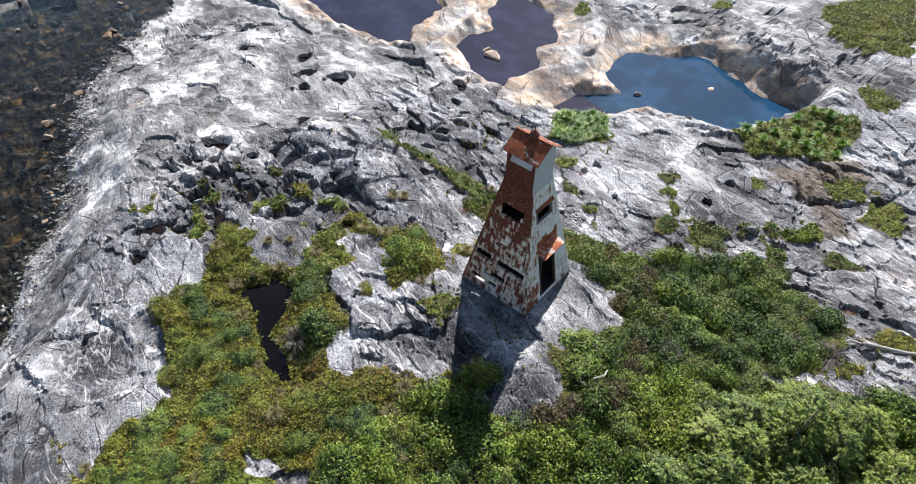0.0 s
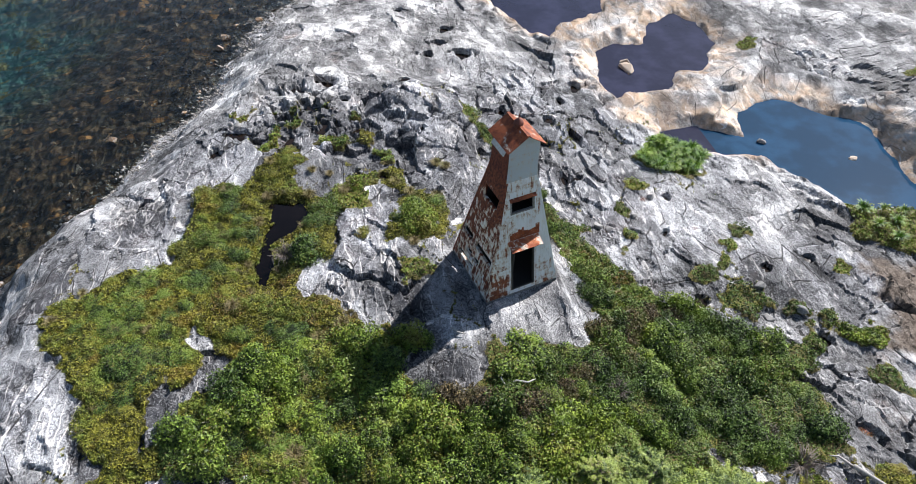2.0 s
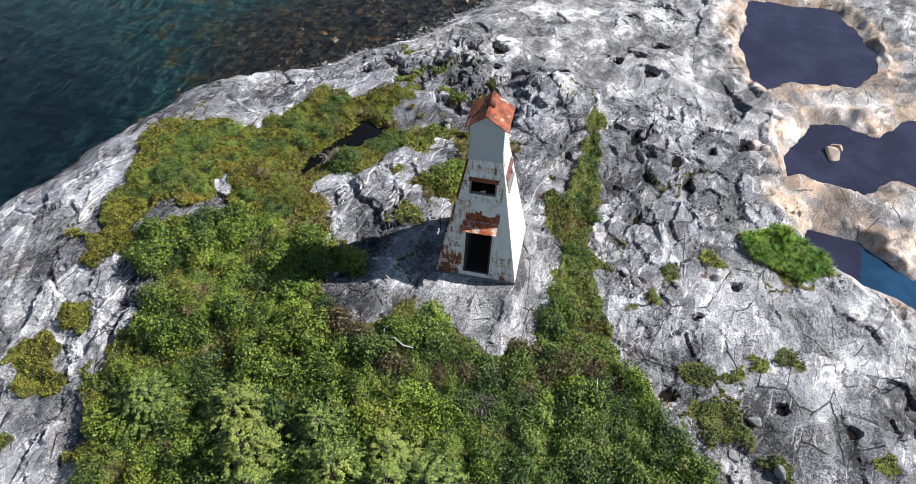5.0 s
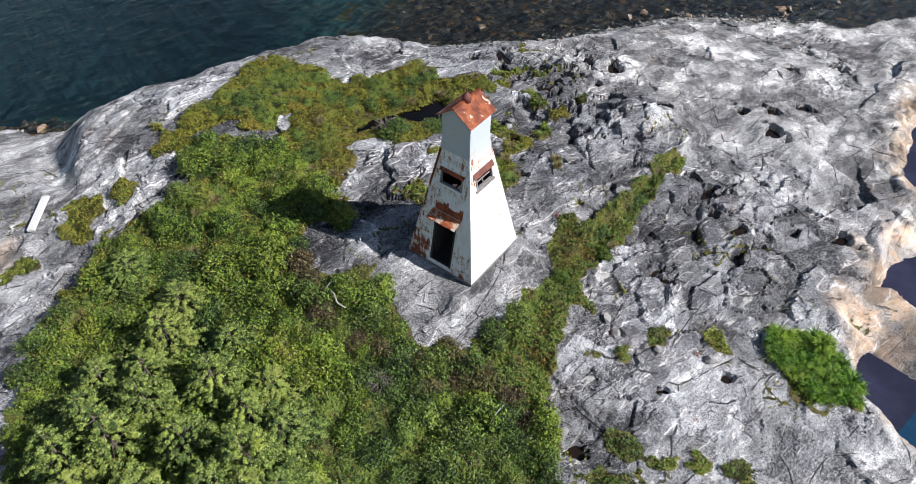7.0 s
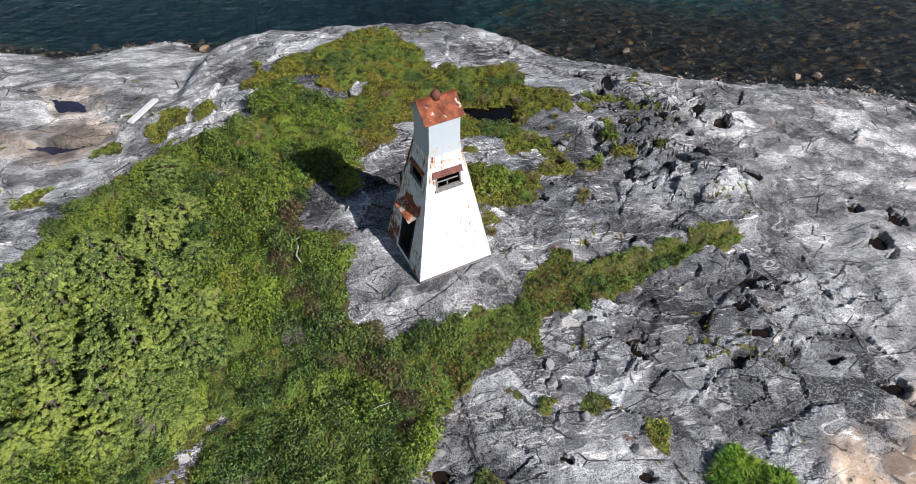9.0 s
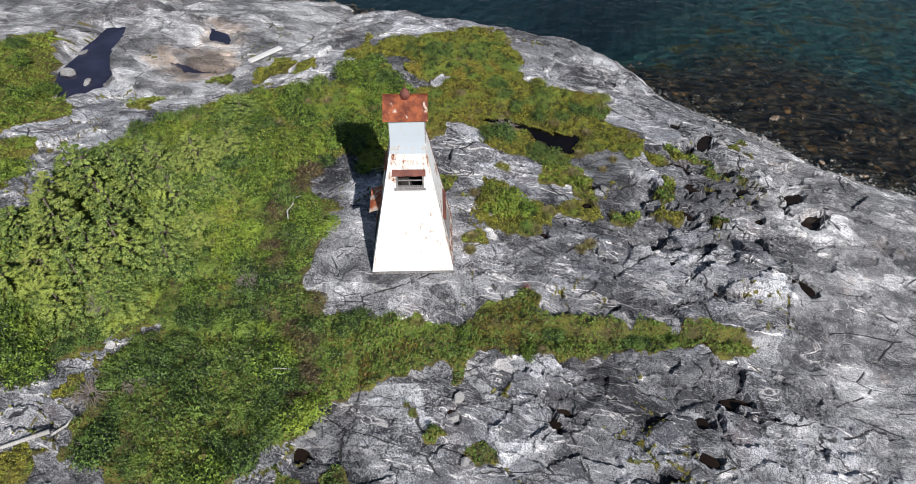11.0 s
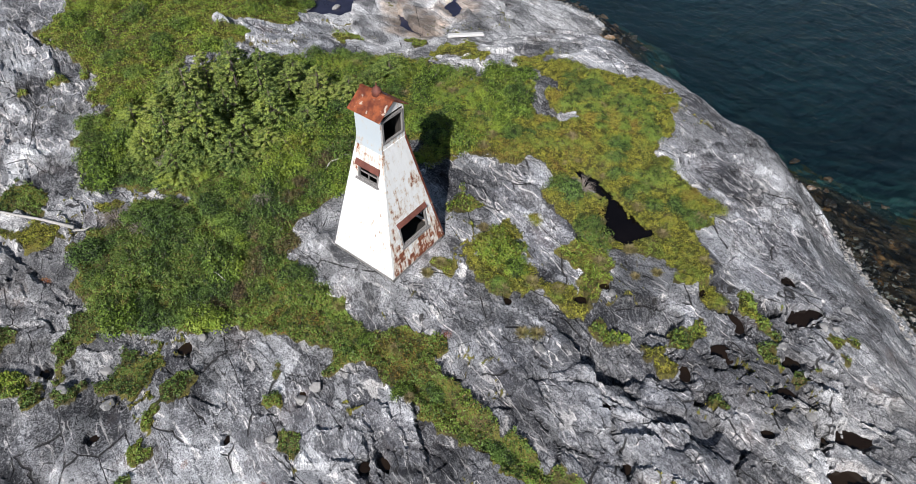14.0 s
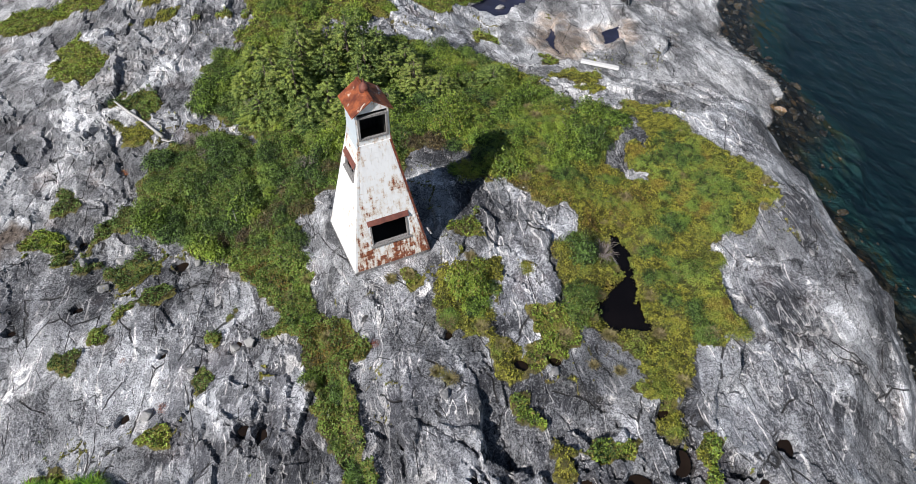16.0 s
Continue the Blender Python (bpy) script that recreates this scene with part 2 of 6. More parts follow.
def leaf_material(name, shades, patch=0.5, gloss=0.5, autumn=0.0):
    """Leaves: each leaf takes its own shade, and whole patches lean one way."""
    m, nt, b = material(name)
    shades = [(1.12 * c[0], c[1], 1.2 * c[2]) for c in shades]
    r = island_random(nt)
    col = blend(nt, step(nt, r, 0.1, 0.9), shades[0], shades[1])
    col = blend(nt, step(nt, object_random(nt), 0.45, 1.0, 0.0, 0.6), col, shades[2])
    col = blend(nt, step(nt, tex(nt, position(nt), patch, 4, 0.6), 0.48, 0.64), col, shades[2])
    col = blend(nt, step(nt, calc(nt, "ADD", r, calc(nt, "MULTIPLY", object_random(nt), 0.25)), 0.99, 1.22), col, shades[3])
    # blotches of the darkest tone, painted in as shaded gaps between leaves
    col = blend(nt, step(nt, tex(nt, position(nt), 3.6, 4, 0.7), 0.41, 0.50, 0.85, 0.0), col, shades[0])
    col = blend(nt, step(nt, tex(nt, position(nt), 2.1, 3, 0.6), 0.56, 0.64, 0.0, 0.6), col, shades[1])
    if autumn:
        q = tex(nt, position(nt), 0.55, 5, 0.6)
        col = blend(nt, calc(nt, "MULTIPLY", step(nt, q, 0.56, 0.66), autumn), col, shades[3])
        col = blend(nt, calc(nt, "MULTIPLY", step(nt, q, 0.34, 0.42, 1.0, 0.0), autumn), col, (0.06, 0.10, 0.030))
    finish(nt, b, col, gloss)
    b.inputs["Specular IOR Level"].default_value = 0.3
    lucent = nt.nodes.new("ShaderNodeBsdfTranslucent")
    nt.links.new(col, lucent.inputs[0])
    mix = nt.nodes.new("ShaderNodeMixShader")
    mix.inputs[0].default_value = 0.12
    nt.links.new(b.outputs[0], mix.inputs[1])
    nt.links.new(lucent.outputs[0], mix.inputs[2])
    nt.links.new(mix.outputs[0], nt.nodes["Material Output"].inputs[0])
    return m


def painted_material(name, rust, high=0.0, foot=0.0, west=0.0, white=(0.80, 0.80, 0.79), rusts=((0.13, 0.03, 0.015), (0.33, 0.11, 0.045))):
    """White paint over metal shingles, rusting through: rust 0 to 1."""
    m, nt, b = material(name)
    p = object_place(nt) if rust < 0 else position(nt)
    streak = tex(nt, mapped(nt, p, 0, (4.0, 4.0, 0.55)), 2.2, 6, 0.65)
    spot = tex(nt, p, 7.0, 6, 0.68)
    big = tex(nt, p, 0.9, 3, 0.5)
    v = calc(nt, "ADD", calc(nt, "MULTIPLY", streak, 0.45), calc(nt, "ADD", calc(nt, "MULTIPLY", spot, 0.35), calc(nt, "MULTIPLY", big, 0.2)))
    v = calc(nt, "ADD", v, calc(nt, "MULTIPLY", calc(nt, "SUBTRACT", object_random(nt), 0.5), 0.10))
    sep = nt.nodes.new("ShaderNodeSeparateXYZ")
    nt.links.new(position(nt), sep.inputs[0])
    v = calc(nt, "ADD", v, calc(nt, "ADD", step(nt, sep.outputs[2], 3.4, 5.6, 0.0, high), step(nt, sep.outputs[2], 0.8, 2.3, foot, 0.0)))
    if west:
        across = calc(nt, "ADD", calc(nt, "MULTIPLY", calc(nt, "SUBTRACT", sep.outputs[0], 11.6), 0.966), calc(nt, "MULTIPLY", calc(nt, "SUBTRACT", sep.outputs[1], 12.25), 0.259))
        v = calc(nt, "ADD", v, step(nt, across, -1.3, 0.1, west, 0.0))
    t = 0.68 - 0.27 * rust
    mask = step(nt, v, t, t + 0.045)
    rim = step(nt, v, t - 0.06, t + 0.01)
    metal = blend(nt, step(nt, tex(nt, p, 11.0, 5, 0.6), 0.35, 0.65), rusts[0], rusts[1])
    grime = step(nt, tex(nt, mapped(nt, p, 0, (3.0, 3.0, 0.4)), 1.7, 5), 0.45, 0.75)
    paint = blend(nt, calc(nt, "MULTIPLY", grime, 0.22), white, (0.52, 0.50, 0.46))
    paint = blend(nt, calc(nt, "MULTIPLY", step(nt, v, t - 0.12, t + 0.0), 0.30), paint, (0.56, 0.42, 0.24))
    paint = blend(nt, calc(nt, "MULTIPLY", rim, 0.5), paint, (0.46, 0.26, 0.13))
    finish(nt, b, blend(nt, mask, paint, metal), blend(nt, mask, (0.5, 0.5, 0.5), (0.85, 0.85, 0.85)))
    relief(nt, b, calc(nt, "ADD", spot, mask), 0.35, 0.01)
    return m


def rust_material(name, a, c, pale=0.0):
    m, nt, b = material(name)
    p = position(nt)
    col = blend(nt, step(nt, tex(nt, mapped(nt, p, 15, (1, 1, 0.5)), 3.5, 6, 0.65), 0.35, 0.66), a, c)
    col = blend(nt, step(nt, tex(nt, p, 14.0, 5, 0.6), 0.55, 0.72), col, (0.16, 0.055, 0.03))
    if pale:
        col = blend(nt, step(nt, tex(nt, p, 2.2, 6, 0.7, 0.5), 0.66 - pale, 0.70 - pale), col, (0.62, 0.52, 0.43))
    finish(nt, b, col, 0.72, 0.15)
    relief(nt, b, tex(nt, p, 22.0, 5), 0.3, 0.008)
    return m


def wood_material(name, a, c, turn=0.0):
    m, nt, b = material(name)
    p = object_place(nt)
    g = tex(nt, mapped(nt, p, turn, (9, 9, 0.8)), 3.0, 6, 0.6)
    col = blend(nt, step(nt, g, 0.3, 0.7), a, c)
    finish(nt, b, col, 0.85)
    relief(nt, b, g, 0.5, 0.006)
    return m


def stone_material(name, a, c):
    m, nt, b = material(name)
    p = position(nt)
    col = blend(nt, island_random(nt), a, c)
    col = blend(nt, step(nt, tex(nt, p, 9.0, 5, 0.65), 0.42, 0.7), col, (0.38, 0.37, 0.35))
    finish(nt, b, col, 0.85)
    relief(nt, b, tex(nt, p, 14.0, 6), 0.5, 0.03)
    return m


def still_water(name, body, wave):
    m, nt, b = material(name)
    p = position(nt)
    finish(nt, b, blend(nt, step(nt, tex(nt, p, 0.5, 4), 0.4, 0.7), body, tuple(1.6 * v for v in body)), 0.04)
    b.inputs["IOR"].default_value = 1.36
    relief(nt, b, tex(nt, p, 3.0, 3), wave, 0.02)
    return m


GROUND = ground_material()
SEA = water_material("sea_water", (0.84, 0.89, 0.84), 0.05, 2.2, 1.0)
# the blue in these two body colours paints in reflected sky
POOL = still_water("sky_tinted_tide_pool", (0.024, 0.025, 0.046), 0.10)
BLUE_POOL = still_water("sky_blue_tinted_pool", (0.012, 0.044, 0.090), 0.08)
POND = still_water("peat_water", (0.004, 0.003, 0.003), 0.05)
PUDDLE = still_water("puddle_water", (0.014, 0.009, 0.006), 0.05)
# near-black first tone of both shrub kinds paints shade into the foliage
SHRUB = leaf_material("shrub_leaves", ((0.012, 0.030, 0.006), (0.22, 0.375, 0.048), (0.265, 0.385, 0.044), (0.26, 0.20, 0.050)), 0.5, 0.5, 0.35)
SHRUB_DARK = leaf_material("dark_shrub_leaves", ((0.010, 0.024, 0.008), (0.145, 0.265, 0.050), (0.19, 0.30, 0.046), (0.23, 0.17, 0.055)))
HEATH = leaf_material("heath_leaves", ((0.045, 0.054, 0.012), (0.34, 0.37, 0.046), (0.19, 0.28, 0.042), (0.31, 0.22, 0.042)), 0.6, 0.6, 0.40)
GRASS = leaf_material("grass_blades", ((0.035, 0.10, 0.012), (0.19, 0.41, 0.035), (0.26, 0.42, 0.040), (0.32, 0.36, 0.09)), 0.6)
NEEDLES = leaf_material("spruce_needles", ((0.052, 0.105, 0.026), (0.32, 0.455, 0.088), (0.34, 0.45, 0.075), (0.28, 0.24, 0.11)), 0.5)
TWIG = wood_material("bare_twigs", (0.16, 0.13, 0.11), (0.30, 0.26, 0.23))
BARK = wood_material("spruce_bark", (0.10, 0.075, 0.06), (0.22, 0.18, 0.15))
DRIFT = wood_material("bleached_driftwood", (0.30, 0.28, 0.26), (0.58, 0.56, 0.53))
WOOD = wood_material("weathered_timber", (0.14, 0.13, 0.125), (0.34, 0.325, 0.31))
# near-black wood: the tower's inside shade is put into its colour
SHADE_WOOD = wood_material("shade_toned_boards", (0.025, 0.022, 0.02), (0.06, 0.052, 0.045))
PAINT = {"wall_north": painted_material("peeling_white_paint", 0.45, -0.05, 0.08, 0.0, (0.87, 0.87, 0.86)), "wall_east": painted_material("white_paint", 0.18, 0.075, 0.0, 0.0, (0.87, 0.87, 0.86)),
         "wall_south": painted_material("streaked_white_paint", 0.34, 0.0, 0.06, 0.075, (0.86, 0.87, 0.88)), "wall_west": painted_material("rusted_white_paint", 0.80, 0.16, -0.02, 0.0, (0.80, 0.79, 0.78), ((0.075, 0.019, 0.013), (0.24, 0.066, 0.030)))}
CLADDING = painted_material("grey_clapboard_paint", 0.22, 0.0, 0.0, 0.06, (0.49, 0.545, 0.58))
RUSTED_CLADDING = painted_material("rusted_cladding", 1.30, 0.0, 0.0, 0.0, (0.80, 0.79, 0.78), ((0.070, 0.016, 0.012), (0.20, 0.050, 0.026)))
ROOF = rust_material("rusted_roof_iron", (0.14, 0.032, 0.015), (0.38, 0.105, 0.038), 0.065)
AWNING = rust_material("rusted_awning_iron", (0.30, 0.065, 0.025), (0.60, 0.20, 0.08), 0.13)
AWNING_RED = rust_material("red_awning_iron", (0.13, 0.045, 0.035), (0.24, 0.085, 0.06))
TIN = rust_material("bare_tin", (0.50, 0.50, 0.50), (0.68, 0.68, 0.67))
BOULDER = stone_material("boulder_stone", (0.14, 0.14, 0.145), (0.30, 0.29, 0.28))
PEBBLE = stone_material("beach_stone", (0.09, 0.085, 0.08), (0.36, 0.33, 0.29))


# ---- mesh helpers ----
def thing(name, m, label, category, group="", kind=""):
    ob = new(name)
    ob.matrix_world = m
    ob.empty_display_size = 0.2
    return tagged(ob, label, category, group, kind)


def part(name, bm, mat, parent, label="", smooth=False):
    me = bpy.data.meshes.new(name)
    bm.normal_update()
    bm.to_mesh(me)
    bm.free()
    me.materials.append(mat)
    if smooth:
        me.polygons.foreach_set("use_smooth", [True] * len(me.polygons))
    ob = new(name, me)
    ob.parent = parent
    return tagged(ob, label)


def fast_mesh(name, verts, faces, mat, smooth=False):
    """A mesh from numpy arrays: verts n x 3, faces n x 4 or n x 3."""
    me = bpy.data.meshes.new(name)
    n, k = faces.shape
    me.vertices.add(len(verts))
    me.vertices.foreach_set("co", np.ascontiguousarray(verts, dtype=np.float32).ravel())
    me.loops.add(n * k)
    me.loops.foreach_set("vertex_index", np.ascontiguousarray(faces, dtype=np.int32).ravel())
    me.polygons.add(n)
    me.polygons.foreach_set("loop_start", np.arange(0, n * k, k, dtype=np.int32))
    me.polygons.foreach_set("use_smooth", np.full(n, smooth))
    me.update(calc_edges=True)
    me.materials.append(mat)
    return me


def box(bm, x0, x1, y0, y1, z0, z1, m=None):
    vs = [bm.verts.new((x, y, z)) for z in (z0, z1) for y in (y0, y1) for x in (x0, x1)]
    for f in ((0, 2, 3, 1), (4, 5, 7, 6), (0, 1, 5, 4), (2, 6, 7, 3), (1, 3, 7, 5), (0, 4, 6, 2)):
        bm.faces.new([vs[i] for i in f])
    if m is not None:
        bmesh.ops.transform(bm, matrix=m, verts=vs)
    return vs


def tube(bm, path, radii, sides=8):
    """A tapering tube along a path of points."""
    rings = []
    for i, (p, r) in enumerate(zip(path, radii)):
        a, c = Vector(path[max(i - 1, 0)]), Vector(path[min(i + 1, len(path) - 1)])
        q = (c - a).to_track_quat("Z", "Y")
        rings.append([bm.verts.new(Vector(p) + q @ Vector((r * math.cos(2 * math.pi * k / sides), r * math.sin(2 * math.pi * k / sides), 0))) for k in range(sides)])
    for a, c in zip(rings, rings[1:]):
        for k in range(sides):
            bm.faces.new((a[k], a[(k + 1) % sides], c[(k + 1) % sides], c[k]))
    bm.faces.new(rings[0][::-1])
    bm.faces.new(rings[-1])


def lathe(bm, profile, sides=16):
    rings = [[bm.verts.new((r * math.cos(2 * math.pi * k / sides), r * math.sin(2 * math.pi * k / sides), z)) for k in range(sides)] for r, z in profile]
    for a, c in zip(rings, rings[1:]):
        for k in range(sides):
            bm.faces.new((a[k], a[(k + 1) % sides], c[(k + 1) % sides], c[k]))
    bm.faces.new(rings[0][::-1])
    bm.faces.new(rings[-1])


# ---- numpy noise ----
def chance(ix, iy, seed):
    h = (ix.astype(np.int64) * 374761393 + iy.astype(np.int64) * 668265263 + seed * 974634777) & 0xFFFFFFFF
    h = ((h ^ (h >> 13)) * 1274126177) & 0xFFFFFFFF
    h = ((h ^ (h >> 16)) * 2246822519) & 0xFFFFFFFF
    return ((h ^ (h >> 15)) & 0xFFFFFF) / float(0x1000000)


def lump(x, y, seed):
    """Gradient noise, about -0.7 to 0.7."""
    ix, iy = np.floor(x), np.floor(y)
    fx, fy = x - ix, y - iy
    u, v = fx * fx * fx * (fx * (fx * 6 - 15) + 10), fy * fy * fy * (fy * (fy * 6 - 15) + 10)
    s = {}
    for a in (0, 1):
        for c in (0, 1):
            ang = 2 * np.pi * chance(ix + a, iy + c, seed)
            s[a, c] = np.cos(ang) * (fx - a) + np.sin(ang) * (fy - c)
    return (s[0, 0] * (1 - u) + s[1, 0] * u) * (1 - v) + (s[0, 1] * (1 - u) + s[1, 1] * u) * v


def fbm(x, y, size, octaves=4, seed=0, gain=0.5):
    total, amp, f = 0.0, 1.0, 1.0 / size
    for k in range(octaves):
        total = total + amp * lump(x * f + 17.3 * k, y * f - 9.1 * k, seed + k)
        amp, f = amp * gain, f * 2.03
    return total


def shards(x, y, seed):
    """Voronoi cells: nearest and second distance, the offset from the cell's middle and two random numbers of the cell."""
    ix, iy = np.floor(x), np.floor(y)
    d1, d2 = np.full(x.shape, 9.0), np.full(x.shape, 9.0)
    ox, oy, r1, r2 = np.zeros(x.shape), np.zeros(x.shape), np.zeros(x.shape), np.zeros(x.shape)
    for a in (-1, 0, 1):
        for c in (-1, 0, 1):
            jx, jy = ix + a, iy + c
            dx, dy = x - jx - chance(jx, jy, seed), y - jy - chance(jx, jy, seed + 1)
            d = np.sqrt(dx * dx + dy * dy)
            near = d < d1
            d2 = np.where(near, d1, np.minimum(d2, d))
            d1 = np.where(near, d, d1)
            ox, oy = np.where(near, dx, ox), np.where(near, dy, oy)
            r1 = np.where(near, chance(jx, jy, seed + 2), r1)
            r2 = np.where(near, chance(jx, jy, seed + 3), r2)
    return d1, d2, ox, oy, r1, r2


def ease(v, lo, hi):
    t = np.clip((v - lo) / (hi - lo), 0, 1)
    return t * t * (3 - 2 * t)


def outline(poly, x, y):
    """Signed distance to a closed outline, negative inside."""
    best, inside = np.full(x.shape, 1e9), np.zeros(x.shape, bool)
    for (ax, ay), (bx, by) in zip(poly, poly[1:] + poly[:1]):
        ex, ey = bx - ax, by - ay
        t = np.clip(((x - ax) * ex + (y - ay) * ey) / (ex * ex + ey * ey + 1e-12), 0, 1)
        best = np.minimum(best, (x - ax - t * ex) ** 2 + (y - ay - t * ey) ** 2)
        if ay != by:
            inside ^= ((ay > y) != (by > y)) & (x < (bx - ax) * (y - ay) / (by - ay) + ax)
    return np.where(inside, -1, 1) * np.sqrt(best)


FINE = 0.095


# ---- the plan: shore, pools, green ----
SEA_LEVEL = -3.9
LAND = [(40, 400), (16, 90), (8.5, 62), (6, 52), (4.7, 48.9), (2.6, 45.5), (0.6, 43), (-0.5, 40.3), (-2.3, 34.3), (-3.7, 30.8), (-5.6, 27.7), (-7.0, 25.1),
        (-8.8, 22), (-10.0, 18), (-10.7, 13), (-10.9, 8), (-11.3, 5), (-12.2, 2.6), (-13.4, 1.0), (-14.9, -0.4), (-15.1, -3), (-14.9, -5), (-14.5, -8), (-16.4, -12.5), (-22, -22), (-60, -60),
        (-60, -1500), (1500, -1500), (1500, 400)]
ISLET = [(-6, 56), (-2.6, 55), (1.1, 53.6), (2.7, 55.4), (3, 60), (-4, 64)]
greens, bares, pools = {}, [], {}


def green(name, pts):
    greens[name] = pts


def bare(pts):
    bares.append(pts)


def pool(name, level, depth, pts):
    pools[name] = (pts, level, depth)


green("shrubs_south", [(4.7, 10.1), (6.1, 9.4), (7.8, 9.9), (8.2, 9.1), (6.7, 7.4), (7.6, 7.0), (8.7, 6.6), (9.0, 5.8), (9.7, 6.4), (11.1, 6.8), (12.7, 7.0), (13.2, 7.7), (14.5, 8.3), (15.0, 9.7), (14.5, 11.7), (14.5, 13.4), (15.2, 14.3), (16.5, 12.8), (17.9, 10.6), (19.1, 10.6), (19.9, 9.5), (21.0, 8.0), (22.2, 7.0), (4.1, -0.4), (2.3, 1.5), (1.9, 3.6), (1.7, 4.8), (2.0, 5.5), (-0.3, 5.5), (-0.8, 6.3), (0.2, 7.7), (1.3, 8.7)])
green("shrubs_southeast", [(2.1, 4.8), (2.5, 2.8), (2.0, 1.0), (3.8, -0.0), (4.2, -2.1), (5.7, -2.8), (7.9, -3.4), (7.8, -3.9), (10.6, -4.4), (20.4, 9.1), (18.9, 10.2), (17.7, 11.1), (16.8, 12.3), (15.0, 14.5), (14.3, 13.2), (14.5, 11.6), (15.0, 9.8), (14.5, 8.6), (14.9, 7.8), (12.7, 7.3), (11.5, 7.1), (10.6, 6.7), (9.2, 6.2), (7.6, 7.4)])
green("shrubs_east", [(22.1, 3.3), (21.0, 3.2), (18.5, 3.2), (16.6, 3.9), (14.4, 5.8), (13.9, 8.1), (15.0, 10.0), (14.6, 11.5), (14.9, 12.7), (14.8, 14.4), (15.2, 14.7), (16.0, 12.9), (17.6, 11.3), (18.6, 10.3), (19.9, 10.0), (21.9, 8.2), (22.5, 5.9)])
green("spruce_stand", [(19.2, -3.6), (16.9, -4.5), (14.3, -4.3), (11.1, -3.5), (9.6, -1.2), (7.0, 1.5), (7.7, 3.9), (10.7, 8.8), (12.8, 8.4), (13.7, 8.1), (15.7, 5.3), (17.5, 3.2), (20.0, 0.7), (19.8, -1.5)])
green("heath_west", [(-0.9, 5.8), (-2.3, 6.0), (-2.6, 6.8), (-3.4, 7.8), (-3.7, 8.7), (-3.6, 9.5), (-4.3, 10.3), (-5.0, 10.9), (-5.6, 11.6), (-5.4, 12.8), (-3.8, 13.7), (-2.1, 14.2), (-1.6, 14.9), (-0.8, 16.5), (-0.6, 18.8), (1.4, 19.0), (2.6, 17.9), (2.5, 15.9), (2.4, 13.4), (2.5, 12.3), (3.8, 12.0), (4.5, 10.3), (3.0, 9.7), (1.2, 9.0), (0.2, 7.2)])
green("heath_pond", [(3.3, -1.1), (3.8, -0.3), (2.8, 0.5), (2.2, 1.5), (1.8, 2.9), (1.8, 4.1), (2.0, 4.9), (1.0, 5.4), (-0.2, 5.7), (-0.9, 5.8), (-2.3, 6.0), (-2.6, 6.8), (-3.4, 7.8), (-3.7, 8.7), (-3.6, 9.5), (-4.3, 10.3), (-5.0, 10.9), (-5.6, 11.6), (-5.4, 12.8), (-3.8, 13.7), (-2.1, 14.2), (-1.6, 14.6), (-0.2, 15.8), (-0.3, 17.2), (-0.6, 18.7), (1.0, 19.2), (1.6, 19.7), (2.2, 21.0), (2.6, 22.9), (3.3, 22.3), (3.7, 21.0), (3.4, 19.6), (4.0, 18.4), (4.9, 17.7), (5.3, 16.1), (4.9, 14.0), (3.5, 13.1), (4.0, 11.5), (5.1, 10.2), (6.3, 9.5), (8.1, 6.7), (9.7, 6.0), (8.9, -0.6)])
green("bush_patch", [(9.5, 14.3), (8.6, 13.8), (7.3, 14.2), (7.1, 15.2), (7.8, 16.8), (7.3, 18.2), (7.8, 19.2), (8.5, 18.9), (8.6, 17.5), (9.9, 16.7), (9.8, 15.5)])
green("crack_strip", [(17.7, 10.9), (15.7, 9.5), (14.7, 10.6), (14.5, 12.4), (14.2, 14.6), (13.2, 15.8), (12.0, 16.9), (12.3, 17.3), (13.3, 17.6), (13.4, 18.3), (13.2, 19.6), (12.7, 21.2), (12.4, 22.6), (13.2, 22.9), (13.8, 20.9), (14.2, 19.2), (15.0, 17.3), (14.8, 16.0), (15.5, 14.3), (16.4, 13.1)])
green("crack_strip_north", [(12.7, 21.2), (12.3, 23.5), (12.2, 25.9), (12.7, 25.9), (13.2, 23.6), (13.8, 21.0)])
green("far_northeast", [(46.4, 21.5), (54.4, 18.8), (44.6, 13.4), (42.8, 15.6), (43.5, 18.5)])
green("pool_bank", [(30.5, 15.9), (35.1, 14.6), (36.3, 11.8), (32.4, 10.3), (29.6, 13.6)])
green("pool_tuft", [(22.2, 22.0), (24.0, 21.7), (25.2, 20.5), (23.7, 19.2), (21.5, 19.5), (21.0, 20.5)])
green("far_south", [(2.4, -11.3), (6.2, -7.4), (8.5, -6.9), (12.6, -5.7), (14.7, -4.2), (16.1, -3.5), (18.2, -4.8), (17.6, -8.0), (18.5, -13.0), (14.0, -20.0), (8.4, -21.0), (-2.9, -15.0)])

